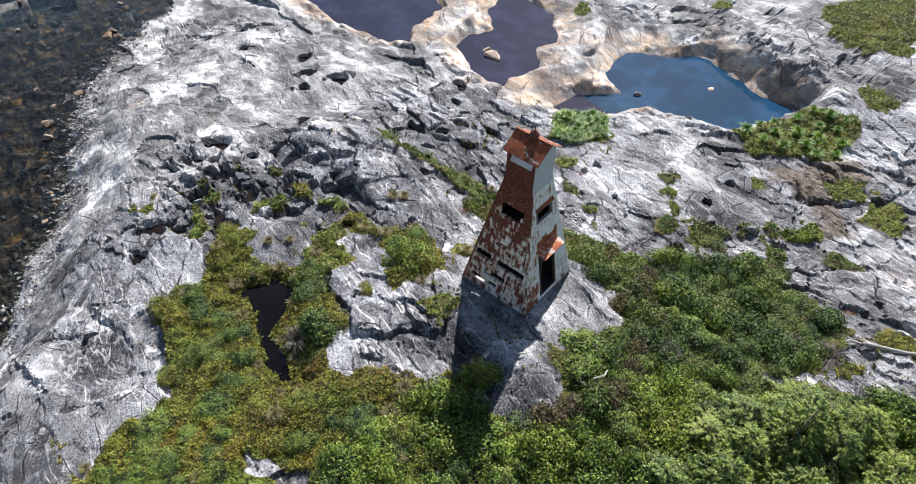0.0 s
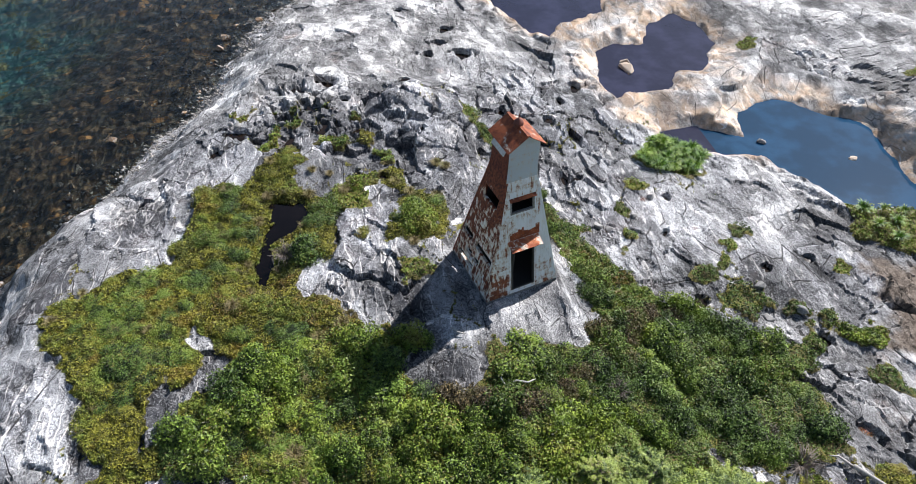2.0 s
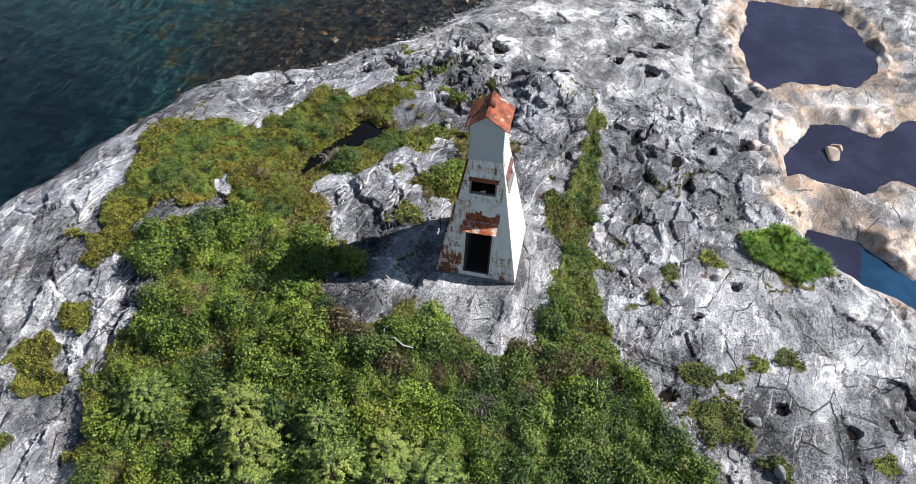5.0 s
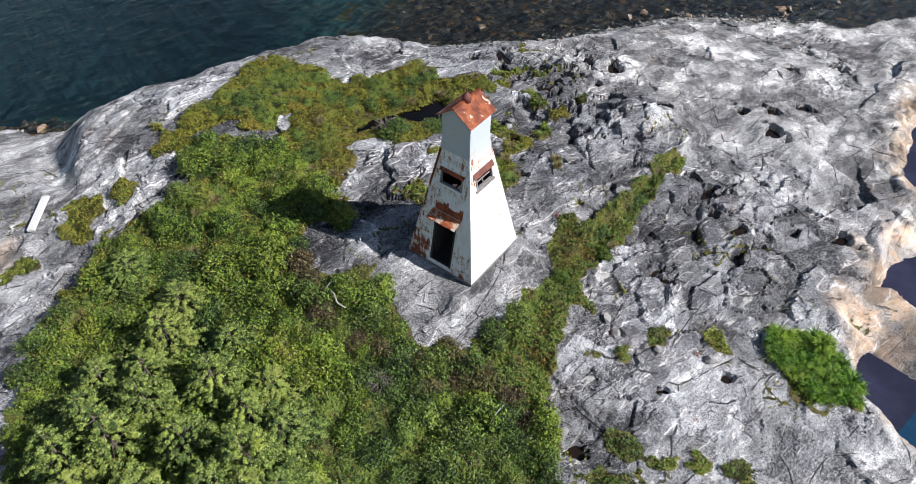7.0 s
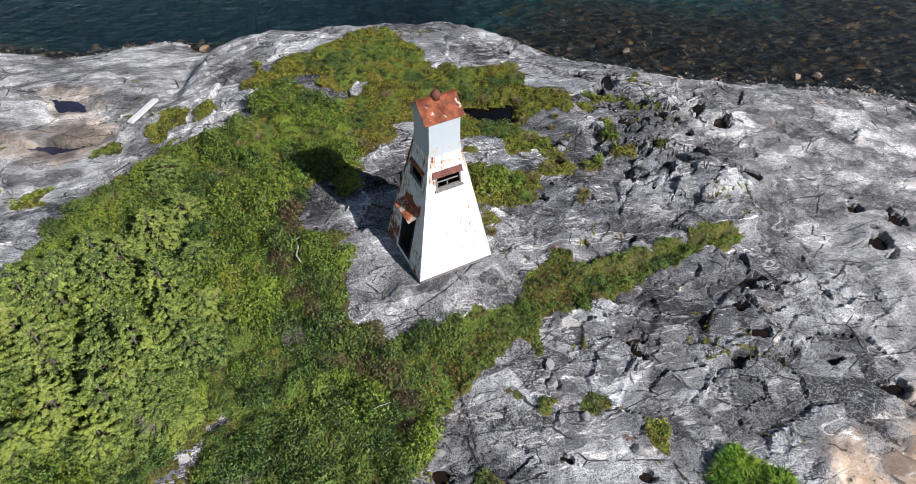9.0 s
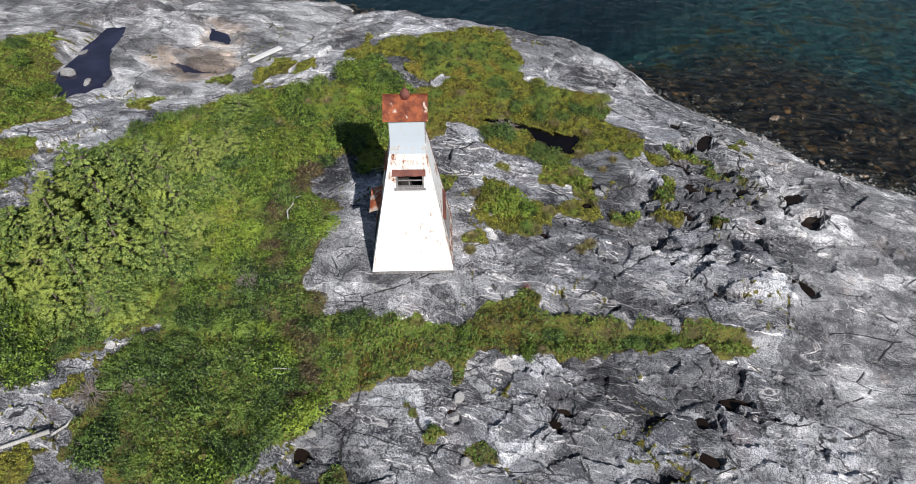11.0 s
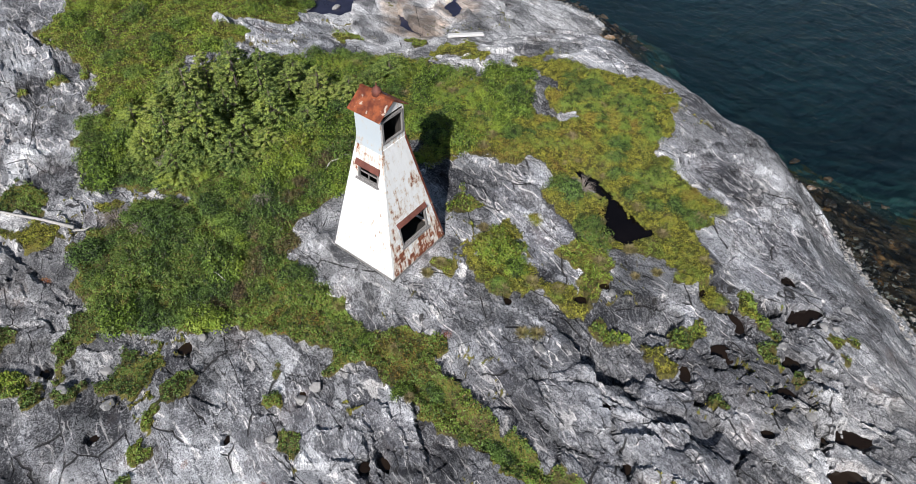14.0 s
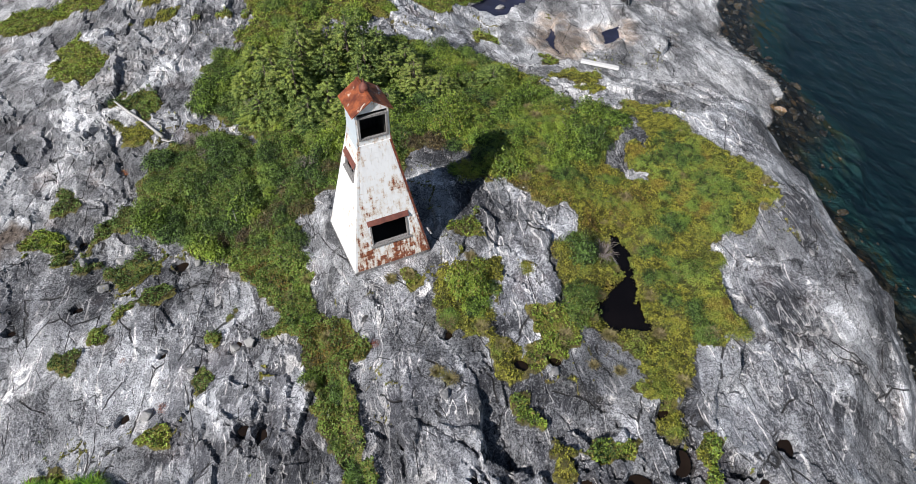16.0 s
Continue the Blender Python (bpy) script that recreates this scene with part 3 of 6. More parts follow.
bare([(-0.1, 10.9), (0.4, 10.5), (1.0, 9.4), (0.7, 8.8), (0.9, 8.3), (0.3, 8.1), (-0.2, 7.8), (-0.2, 7.1), (-0.6, 7.1), (-1.0, 6.4), (-1.4, 6.4), (-1.1, 7.3), (-1.1, 7.9), (-0.8, 9.1), (-0.5, 8.8), (-0.4, 8.4), (0.0, 8.6), (0.4, 9.2), (0.2, 9.8), (-0.4, 10.3)])
bare([(5.4, -6.2), (6.5, -7.8), (9.8, -9.7), (10.0, -8.9), (8.5, -7.1)])

pool("pool_upper", -2.9, 0.7, [(17.0, 47.5), (17.8, 40.5), (18.2, 38.4), (19.2, 36.4), (20.7, 34.8), (21.9, 35.8), (23.6, 36.8), (25.3, 38.6), (26.2, 41), (26, 44), (23.0, 48.9)])
pool("pool_middle", -2.9, 0.6, [(22.8, 33.1), (24.7, 33.9), (26.4, 33.8), (27.4, 34.8), (28.0, 36.5), (30.5, 37.5), (31.5, 36.0), (31.6, 33.0), (30.8, 31.9), (29.2, 29.8), (27.5, 29.7), (26.2, 28.0), (25.0, 25.8), (23.9, 24.2), (23.0, 24.6), (23.4, 26.0), (22.8, 26.8), (22.0, 29.1), (22.3, 30.6)])
pool("pool_blue", -2.9, 0.8, [(30.4, 25.6), (32.2, 26.1), (36.3, 22.9), (36.2, 21.5), (36.0, 18.7), (36.1, 15.5), (33.5, 15.5), (31.1, 16.5), (29.5, 19.3), (28.6, 20.8), (26.5, 21.2), (24.2, 22.2), (23.7, 24.0), (26.1, 23.9), (28.5, 22.8), (29.3, 25.0)])
pool("pond", 0.0, 0.6, [(2.35, 12.85), (1.75, 13.1), (1.75, 14.5), (2.05, 16.3), (2.25, 17.9), (3.0, 18.0), (3.85, 17.75), (4.2, 17.0), (3.5, 16.0), (2.6, 15.3), (2.7, 14.2)])
pool("pool_south", -1.9, 0.5, [(3.9, -10.6), (2.0, -9.0), (0.2, -9.4), (-2.2, -11.0), (-5, -11.5), (-4.5, -13), (1, -12.6)])
pool("pool_southwest", -1.4, 0.4, [(-1.2, -6.6), (-1.9, -5.6), (-1.6, -3.4), (-0.7, -3.1), (-0.1, -4.8)])
pool("pool_hollow", -1.45, 0.4, [(-5.4, -6.0), (-4.9, -4.6), (-3.7, -3.8), (-3.9, -5.2)])

# moss on the western brow, and plants in clefts of the eastern rock
green("moss_brow", [(-3.5, 5.3), (-3.1, 5.8), (-2.0, 7.0), (-1.0, 5.6), (-1.5, 4.7)])
green("moss_ledge", [(-1.2, 3.0), (-0.1, 3.5), (0.4, 2.6), (-0.4, 2.2)])
green("moss_slope", [(-2.1, 0.8), (-1.6, 1.5), (-0.4, 2.0), (1.2, 0.3), (0.6, -0.3), (-1.2, -0.1)])
green("moss_edge", [(0.6, 1.2), (1.6, 1.7), (2.2, 1.1), (1.1, 0.7)])
green("moss_north", [(3.4, 19.4), (1.6, 19.7), (2.6, 22.3), (2.6, 23.0), (3.3, 22.3), (3.7, 21.0)])
green("cleft_long", [(20.4, 11.4), (20.3, 11.9), (21.8, 12.8), (22.7, 14.1), (23.7, 14.9), (24.1, 14.5), (23.1, 13.6), (22.0, 12.2)])
green("cleft_patch", [(22.8, 9.2), (21.1, 9.4), (20.3, 11.1), (21.1, 11.4), (23.2, 11.0)])
green("cleft_far", [(26.1, 8.6), (24.5, 9.2), (23.4, 9.5), (23.5, 10.0), (24.5, 9.8), (26.2, 9.3)])
green("cleft_cross", [(17.5, 12.9), (17.1, 13.3), (18.0, 15.1), (18.7, 17.8), (19.1, 17.6), (18.4, 15.0)])
green("cleft_block", [(16.9, 14.7), (15.3, 14.6), (15.3, 15.4), (16.4, 15.7)])
green("cleft_a", [(7.8, 20.1), (7.2, 20.8), (7.7, 21.2)])
green("cleft_b", [(5.8, 21.9), (4.8, 22.2), (5.4, 22.5)])
green("moss_c", [(7.1, 21.4), (6.4, 21.9), (6.8, 22.5), (7.4, 21.9)])
green("cleft_d", [(6.6, 23.8), (6.0, 24.3), (6.4, 24.7), (6.9, 24.3)])
green("cleft_e", [(5.7, 24.6), (4.9, 25.1), (5.4, 25.4), (5.9, 25.0)])
green("cleft_f", [(3.3, 23.8), (2.2, 24.1), (3.3, 24.9), (3.5, 24.4)])
green("cleft_g", [(3.6, 25.4), (2.2, 25.7), (3.3, 25.9), (4.2, 26.0)])
green("cleft_h", [(2.4, 22.2), (1.5, 22.6), (2.2, 23.4), (2.7, 23.0)])
green("cleft_i", [(22.6, 8.5), (23.5, 7.5), (23.1, 6.8), (22.7, 6.9)])
green("cleft_j", [(25.7, 5.3), (25.0, 5.4), (24.8, 6.4), (25.8, 6.3)])
green("cleft_k", [(26.0, 7.8), (25.5, 8.1), (25.7, 8.9), (26.1, 8.8)])
green("clump_far", [(30.9, -17.5), (27.7, -15.0), (27.3, -12.3), (30.0, -12.1)])
green("clump_brow", [(29.0, -7.0), (27.9, -9.0), (25.7, -5.9), (25.2, -3.9), (26.1, -2.7), (28.2, -3.8)])
green("cleft_log", [(24.5, -0.8), (22.4, -2.2), (21.7, 0.5), (22.6, 0.8)])
green("moss_log", [(24.2, 0.5), (22.0, 2.1), (21.9, 2.8), (23.7, 1.9)])
green("moss_back", [(25.3, -14.2), (24.0, -13.8), (23.2, -11.0), (24.7, -11.4)])
green("moss_rim", [(25.0, -9.1), (22.3, -9.9), (22.3, -8.8), (24.6, -8.3)])
green("moss_stub", [(20.3, 2.0), (19.2, 2.0), (19.4, 2.9)])
green("clump_bank", [(25.5, 8.5), (26.8, 8.9), (27.2, 8.1), (26.1, 7.4), (25.3, 7.9)])
green("cleft_rill", [(23.3, 8.4), (23.9, 8.3), (24.1, 7.6), (23.4, 7.3)])
green("ochre_east", [(17.3, 10.7), (15.9, 10.5), (15.5, 12.3), (15.0, 13.8), (16.2, 13.2), (17.2, 12.0)])
green("ochre_cleft", [(14.8, 15.4), (13.9, 15.6), (12.3, 16.8), (12.1, 17.4), (14.0, 17.4)])
green("ochre_moss", [(7.1, 9.8), (5.0, 9.8), (3.0, 11.6), (0.6, 11.0), (0.8, 12.8), (3.3, 12.8), (4.6, 11.2)])

EARTH = [(28.9, 12.4), (31.1, 10.8), (33.6, 9.7), (32.4, 8.7), (29.2, 8.2), (27.4, 6.9), (26.7, 7.6), (28.3, 9.5)]
# clumps of plants in hollows and cracks: x, y, radius
for i, (cx, cy, cr) in enumerate([(25.8, 8.2, 0.8), (30.7, 8.5, 1.1), (29.7, 6.5, 1.3), (38.8, 12.7, 1.4), (34.7, 17.1, 0.7),
                                  (33.2, 31.3, 0.9), (42.2, 26.1, 0.7), (27.3, 11.6, 0.4),
                                  (20.8, -8.6, 0.4), (18.9, -8.3, 0.4), (17.7, -7.5, 0.4), (19.7, -10.0, 0.4), (32.7, -12.9, 2.2), (5.4, 22.1, 0.5), (7.7, 20.5, 0.5), (2.1, 22.6, 0.6)]):
    greens["clump%d" % i] = [(cx + cr * math.cos(a * 1.047) * (1 + 0.25 * math.sin(7 * a + i)), cy + cr * math.sin(a * 1.047)) for a in range(6)]
for i, (cx, cy, cr) in enumerate([(10.9, 14.25, 0.4), (8.1, 12.4, 0.7), (19.8, 18.3, 0.6), (3.7, -4.7, 1.0), (0.4, -2.2, 0.7), (5.9, 17.5, 0.9), (6.6, 18.4, 0.6),
                                  (0.2, 26.0, 0.6)]):
    greens["tuft%d" % i] = [(cx + cr * math.cos(a * 1.047) * (1 + 0.25 * math.sin(5 * a + i)), cy + cr * math.sin(a * 1.047)) for a in range(6)]
# coarse lie of the land, every 8 m from (-16, -16)
RELIEF = [
    [-2.5, -1.8, -1.0, 0.5, 0.8, -0.4, -2.2, -3.3, -4.1],
    [-3.1, -2.3, -2.6, 0.2, 0.5, -0.5, -1.9, -2.4, -2.6],
    [-3.6, -1.2, -0.8, -0.3, 0.0, -0.5, -1.3, -1.4, -1.4],
    [-2.2, 1.8, 1.4, 1.2, -0.8, -2.1, -1.8, -0.9, -0.6],
    [-1.5, 1.1, -0.6, 1.3, -1.4, -2.0, -2.2, -1.5, -0.5],
    [-2.6, -1.8, -0.5, 0.1, -1.1, -2.4, -3.7, -2.4, -1.2],
    [-4.2, -3.0, -0.5, -0.9, -2.3, -2.9, -3.3, -2.7, -2.0],
    [-5.4, -4.4, -3.2, -2.1, -2.1, -2.5, -2.9, -2.8, -2.5],
    [-6.4, -5.6, -4.8, -3.6, -2.9, -2.6, -2.6, -2.7, -2.6],
    [-7.3, -6.6, -5.7, -4.6, -3.5, -2.7, -2.4, -2.4, -2.5],
]

RELIEF = np.array(RELIEF)
HUMPS = [(11.6, 12.1, 2.6, 0.75), (10.5, 8.3, 2.4, 0.25), (11.5, 29.6, 2.2, -0.8), (9.0, 26.2, 1.7, 0.40), (13.8, 32.8, 2.2, 0.40), (18.0, 23.3, 1.6, 0.40),
         (23.4, 12.9, 2.0, 0.32), (10.3, 18.0, 1.9, 0.28), (-0.5, 18.3, 1.6, 0.40), (0.9, 10.1, 1.2, -0.35), (0.1, -2.4, 1.5, -0.40),
         (39.0, 24.0, 2.4, 0.8), (38.3, 20.5, 2.2, 0.9), (37.9, 17.0, 2.2, 0.9), (37.2, 13.6, 1.8, 0.5)]
# hollows that hold dark water: x, y, half length, half width, turn, depth
HOLLOWS = []


def hollow(x, y, along, across, turn, depth):
    """A pit in the rock that holds dark water: its half length and half width, and the way it runs."""
    HOLLOWS.append((x, y, along, across, turn, depth))


# round the black pond and down the broken north-west slope
hollow(7.4, 18.7, 0.31, 0.24, 154, 0.28)
hollow(6.2, 18.8, 0.26, 0.20, 148, 0.26)
hollow(3.1, 21.0, 0.19, 0.39, 155, 0.25)
hollow(9.8, 22.3, 0.27, 0.20, 149, 0.27)
hollow(4.8, 23.3, 0.54, 0.52, 152, 0.34)
hollow(6.4, 22.9, 0.28, 0.49, 150, 0.27)
hollow(0.5, 24.0, 1.05, 0.48, 153, 0.45)
hollow(2.8, 24.9, 0.60, 0.56, 152, 0.36)
hollow(4.3, 25.7, 0.39, 0.47, 151, 0.30)
hollow(3.1, 22.7, 0.33, 0.55, 156, 0.28)
hollow(3.6, 27.8, 1.15, 0.42, 145, 0.42)
hollow(4.9, 28.6, 0.85, 0.45, 141, 0.40)
hollow(6.0, 26.1, 0.33, 0.23, 150, 0.28)
hollow(-0.6, 22.7, 0.30, 0.50, 151, 0.28)
hollow(9.7, 17.2, 0.21, 0.26, 147, 0.25)
hollow(10.5, 24.0, 0.40, 0.26, 20, 0.30)
# the eastern rock and the way to the pools
hollow(17.4, 15.2, 0.18, 0.30, 140, 0.25)
hollow(16.4, 18.95, 0.36, 0.30, 145, 0.30)
hollow(16.95, 18.75, 0.25, 0.22, 149, 0.27)
hollow(20.2, 14.95, 0.18, 0.30, 143, 0.24)
hollow(23.8, 12.2, 0.24, 0.30, 147, 0.26)
hollow(24.6, 8.2, 0.30, 0.33, 151, 0.28)
hollow(19.9, 10.6, 0.34, 0.38, 148, 0.29)
hollow(26.3, 12.6, 0.19, 0.20, 150, 0.25)
hollow(14.6, 25.0, 0.76, 0.24, 92, 0.36)
hollow(15.7, 23.7, 0.26, 0.28, 83, 0.26)
hollow(17.0, 23.9, 0.42, 0.26, 75, 0.30)
hollow(18.5, 26.6, 0.32, 0.17, 81, 0.28)
hollow(19.9, 28.2, 0.60, 0.30, 82, 0.34)
hollow(21.2, 17.3, 0.28, 0.20, 79, 0.27)
# the pale northern slope
hollow(11.6, 42.5, 0.71, 0.50, 135, 0.38)
hollow(10.2, 39.3, 0.48, 0.50, 140, 0.32)
hollow(13.1, 36.1, 0.45, 0.40, 145, 0.31)
hollow(12.2, 33.9, 0.61, 0.45, 136, 0.35)
hollow(13.6, 32.0, 0.77, 0.45, 156, 0.39)
hollow(11.3, 32.2, 0.48, 0.32, 151, 0.32)
hollow(9.3, 27.4, 0.36, 0.70, 149, 0.29)


def spline(u):
    return [(1 - u) ** 3 / 6, (3 * u ** 3 - 6 * u ** 2 + 4) / 6, (-3 * u ** 3 + 3 * u ** 2 + 3 * u + 1) / 6, u ** 3 / 6]


def lie(x, y):
    rows, cols = RELIEF.shape
    gx, gy = np.clip((x + 16) / 8, 0, cols - 1.001), np.clip((y + 16) / 8, 0, rows - 1.001)
    ix, iy = gx.astype(int), gy.astype(int)
    z = 0.0
    for j, wy in enumerate(spline(gy - iy)):
        for i, wx in enumerate(spline(gx - ix)):
            z = z + wy * wx * RELIEF[np.clip(iy + j - 1, 0, rows - 1), np.clip(ix + i - 1, 0, cols - 1)]
    for hx, hy, r, h in HUMPS:
        z = z + h * np.exp(-((x - hx) ** 2 + (y - hy) ** 2) / r ** 2)
    return z


def green_cover(x, y):
    """How green the ground is, 0 to 1."""
    ragged = 0.85 * fbm(x, y, 1.8, 5, 31, 0.6)
    torn = 0.9 * fbm(x, y, 0.9, 3, 33)
    d = np.full(x.shape, 99.0)
    for name, pts in greens.items():
        e = outline(pts, x, y)
        d = np.minimum(d, e + 0.5 * torn if name[:4] in ("clum", "tuft", "moss") else e + 0.25 * torn if name[:5] == "cleft" else e)
    v = ease(-d + ragged, -0.12, 0.22)
    for pts in bares:
        v *= ease(outline(pts, x, y) + ragged * 0.6, -0.1, 0.2)
    for pts, level, depth in pools.values():
        v *= ease(outline(pts, x, y), -0.30, -0.10) if level > -1 else ease(outline(pts, x, y), 0.0, 0.15)
    return v


def terrain(x, y):
    """Height of the ground and what it is made of, for arrays of places."""
    veg = green_cover(x, y)
    shore = -np.minimum(outline(LAND, x, y), outline(ISLET, x, y)) + 0.7 * fbm(x, y, 3.0, 4, 5)
    z = lie(x, y)
    # the ledge west of the long crack
    t = np.clip((y - 16.5) / 10.5, 0, 1)
    off = (14.1 - 2.2 * t) + 0.5 * fbm(x, y, 2.5, 3, 7) - x
    along = ease(y, 15.5, 18) * (1 - ease(y, 27, 31))
    z = z + along * (0.42 * ease(off, 0.0, 0.22) * (1 - ease(off, 1.5, 5.0)) - 0.15 * (1 - ease(-off, 0.0, 2.0)) * (off < 0))
    # strike of the rock, and blocks broken along it
    b1, b2 = fbm(x, y, 3.0, 3, 41), fbm(x, y, 3.0, 3, 42)
    wx, wy = x + 0.5 * b1, y + 0.5 * b2
    a = radians(12)
    u, v = wx * math.cos(a) + wy * math.sin(a), -wx * math.sin(a) + wy * math.cos(a)
    smooth = ease(y + 4 * b1, 26, 32) * ease(x, -3, 3)
    broken = np.exp(-((x - 3.5) / 5.5) ** 2 - ((y - 24.5) / 3.6) ** 2)
    rough = (1 - 0.8 * veg) * ((0.80 + 1.4 * fbm(x, y, 7.0, 3, 61)).clip(0.25, 1.4) + 0.30 * broken)
    # smooth ice-worn backs: east of the tower, under it, and along the western brow
    dome_e = np.exp(-((x - 20.5) / 6.5) ** 2 - ((y - 15.5) / 5.8) ** 2)
    dome_t = np.exp(-((x - 11.5) / 3.2) ** 2 - ((y - 9.6) / 3.0) ** 2)
    calm = np.clip(dome_e + 0.8 * dome_t + 0.8 * (1 - ease(x, -4, 0)) * (1 - ease(y, 17, 21)), 0, 1)
    rough = rough * (1 - 0.62 * calm)
    # the dark, blocky rock north and east of the tower
    dusk = np.clip(np.exp(-((x - 15.8) / 4.5) ** 2 - ((y - 20.0) / 4.2) ** 2) + 0.95 * np.exp(-((x - 8.5) / 6.0) ** 2 - ((y - 22.5) / 4.2) ** 2) + 0.7 * np.exp(-((x - 6.6) / 3.2) ** 2 - ((y - 12.6) / 3.6) ** 2) + 0.5 * b1, 0, 1)
    d1, d2, ox, oy, r1, r2 = shards(u / 1.9, v / 3.4, 71)
    edge1 = 1 - ease(d2 - d1, 0.0, 0.045)
    big = (r1 - 0.5) * 0.27 + ox * (r2 - 0.5) * 0.55 + oy * (r1 - 0.5) * 0.4 - 0.20 * edge1 * (r2 > 0.45)
    e1, e2, px, py, s1, s2 = shards(u / 0.75 + 3.0, v / 1.2, 81)
    edge2 = 1 - ease(e2 - e1, 0.0, 0.12)
    small = (s1 - 0.5) * 0.16 + px * (s2 - 0.5) * 0.28 + py * (s1 - 0.5) * 0.2 - 0.07 * edge2 * (s2 > 0.6)
    f1, f2, qx, qy, c1, c2 = shards(u / 0.36, v / 0.5 + 7.0, 85)
    tiny = (c1 - 0.5) * 0.07 + qx * (c2 - 0.5) * 0.12 + 0.03 - 0.10 * abs(lump(u / 0.6, v / 1.1, 88))
    basin = np.full(x.shape, 99.0)
    for pts, level, depth in pools.values():
        if level < -1.2:
            basin = np.minimum(basin, outline(pts, x, y))
    worn = 1 - ease(basin, 0.8, 3.2)
    amount = rough * (1 - 0.55 * smooth) * (1 - 0.50 * worn)
    seam = ease(np.maximum(edge1 * (r2 > 0.35), 0.7 * edge2), 0.35, 0.8) * ease(fbm(x, y, 4.0, 3, 35), 0.08, 0.30) * (1 - ease(y, 25, 31)) * (1 - ease(x, 22, 27)) * ease(shore, 3, 6)
    veg = np.maximum(veg, 0.9 * seam * (np.hypot(x - 11.6, y - 12.25) > 2.4))
    away = np.maximum(np.maximum(-12 - x, x - 37), np.maximum(-7 - y, y - 44))
    small, tiny, big = small * (1 - ease(away, 3, 13)), tiny * (1 - ease(away, 0, 5)), big * (1 - 0.75 * ease(away, 10, 40))
    z = z + amount * (big * (1 + 0.3 * dusk) + small * (1 + 0.9 * dusk) + tiny)
    z = z + (1 - 0.6 * veg) * (0.19 * fbm(u, v * 0.45, 2.6, 5, 91, 0.45) + smooth * 0.34 * fbm(u, v * 0.4, 3.4, 3, 95)) + 0.05 * lump(x / 0.7, y / 0.7, 97)
    z = z + worn * (0.75 * abs(lump(u / 1.3, v / 1.9, 131)) + 0.30 * abs(lump(u / 0.6, v / 0.9, 133)))
    z = z + veg * (0.06 + 0.12 * fbm(x, y, 1.2, 3, 99))
    crack = np.clip(0.35 + amount, 0, 1) * np.maximum(edge1 * (r2 > 0.50), 0.9 * edge2 * (s2 > 0.80))
    tone = 0.6 * r1 + 0.4 * s1
    # level pad under the tower
    pad = 1 - ease(np.maximum(abs(x - 11.6), abs(y - 12.25)), 1.7, 2.6)
    z = z * (1 - pad) + pad * (0.60 + 0.35 * amount * (small + tiny))
    crack, tan = crack * (1 - 0.7 * pad), np.zeros(x.shape)
    n0 = fbm(x, y, 1.7, 2, 111)
    n1, n2, n3 = fbm(x, y, 1.3, 4, 111), fbm(x, y, 1.0, 3, 113), fbm(x, y, 2.5, 3, 115)
    for name, (pts, level, depth) in pools.items():
        d = outline(pts, x, y)
        if level < -2:
            d = d + 0.50 * n0
        else:
            d = d + 0.25 * n1
        bank = level + 0.04 + (0.30 if level < -2 else 0.16) * np.clip(d, 0, 2.5)
        near = 1 - ease(d, 0.2, 2.4)
        wanted = np.maximum(z, bank)
        wanted = wanted * (1 - near) + np.minimum(wanted, bank + (0.30 + 0.5 * abs(n3)) * ease(d, 0, 1.0)) * near
        z = np.where(d > 0, np.where(d < 3.0, wanted, z), np.minimum(z, level - 0.03 - depth * ease(-d, 0, 1.5) + 0.04 * n2))
        if level < -2:
            tan = np.maximum(tan, 1 - ease(d + 1.5 * n3, 0.5, 2.3))
            crack = crack * np.where(d < 0, 0, 1)
    tan = tan * ease(y - 21.6 + 0.55 * (x - 25) + 0.8 * n1, -0.6, 1.0) * (1 - 0.5 * ease(fbm(x, y, 2.2, 3, 117), 0.1, 0.35))
    south = np.minimum(outline(pools["pool_southwest"][0], x, y), outline(pools["pool_hollow"][0], x, y))
    tan = np.maximum(tan, 0.6 * (1 - ease(south + 1.6 * n3, 0.3, 1.6)))
    n4 = fbm(x, y, 0.6, 3, 121)
    for hx, hy, ra, rb, turn, depth in HOLLOWS:
        close = (abs(x - hx) < 3) & (abs(y - hy) < 3)
        c, s = math.cos(radians(turn)), math.sin(radians(turn))
        xx, yy = x[close] - hx, y[close] - hy
        q = np.hypot((xx * c + yy * s) / ra, (-xx * s + yy * c) / rb) + 0.45 * n4[close] + 0.8 * (c1[close] - 0.5) + 0.4 * (s1[close] - 0.5)
        z[close] = z[close] - 1.5 * depth * (1 - ease(q, 0.7, 1.1))
    # shore: a steep brow to the west, shelving to the north
    steep, shelf = 1 - ease(y, 16.5, 23.5), 1 - ease(y, 0.5, 5.0)
    steep = steep * (1 - shelf)
    ramp = SEA_LEVEL + steep * (3.4 * (1 - np.exp(-np.clip(shore, 0, 60) / 2.2)) + 0.35 * np.clip(shore, 0, 60)) + (1 - steep) * ((0.62 - 0.28 * shelf) * np.clip(shore, 0, 60)) + 0.5 * amount * (big + small)
    k = 0.35
    hmix = np.clip(0.5 + 0.5 * (ramp - z) / k, 0, 1)
    z = np.where(shore > 0, ramp * (1 - hmix) + z * hmix - k * hmix * (1 - hmix), z)
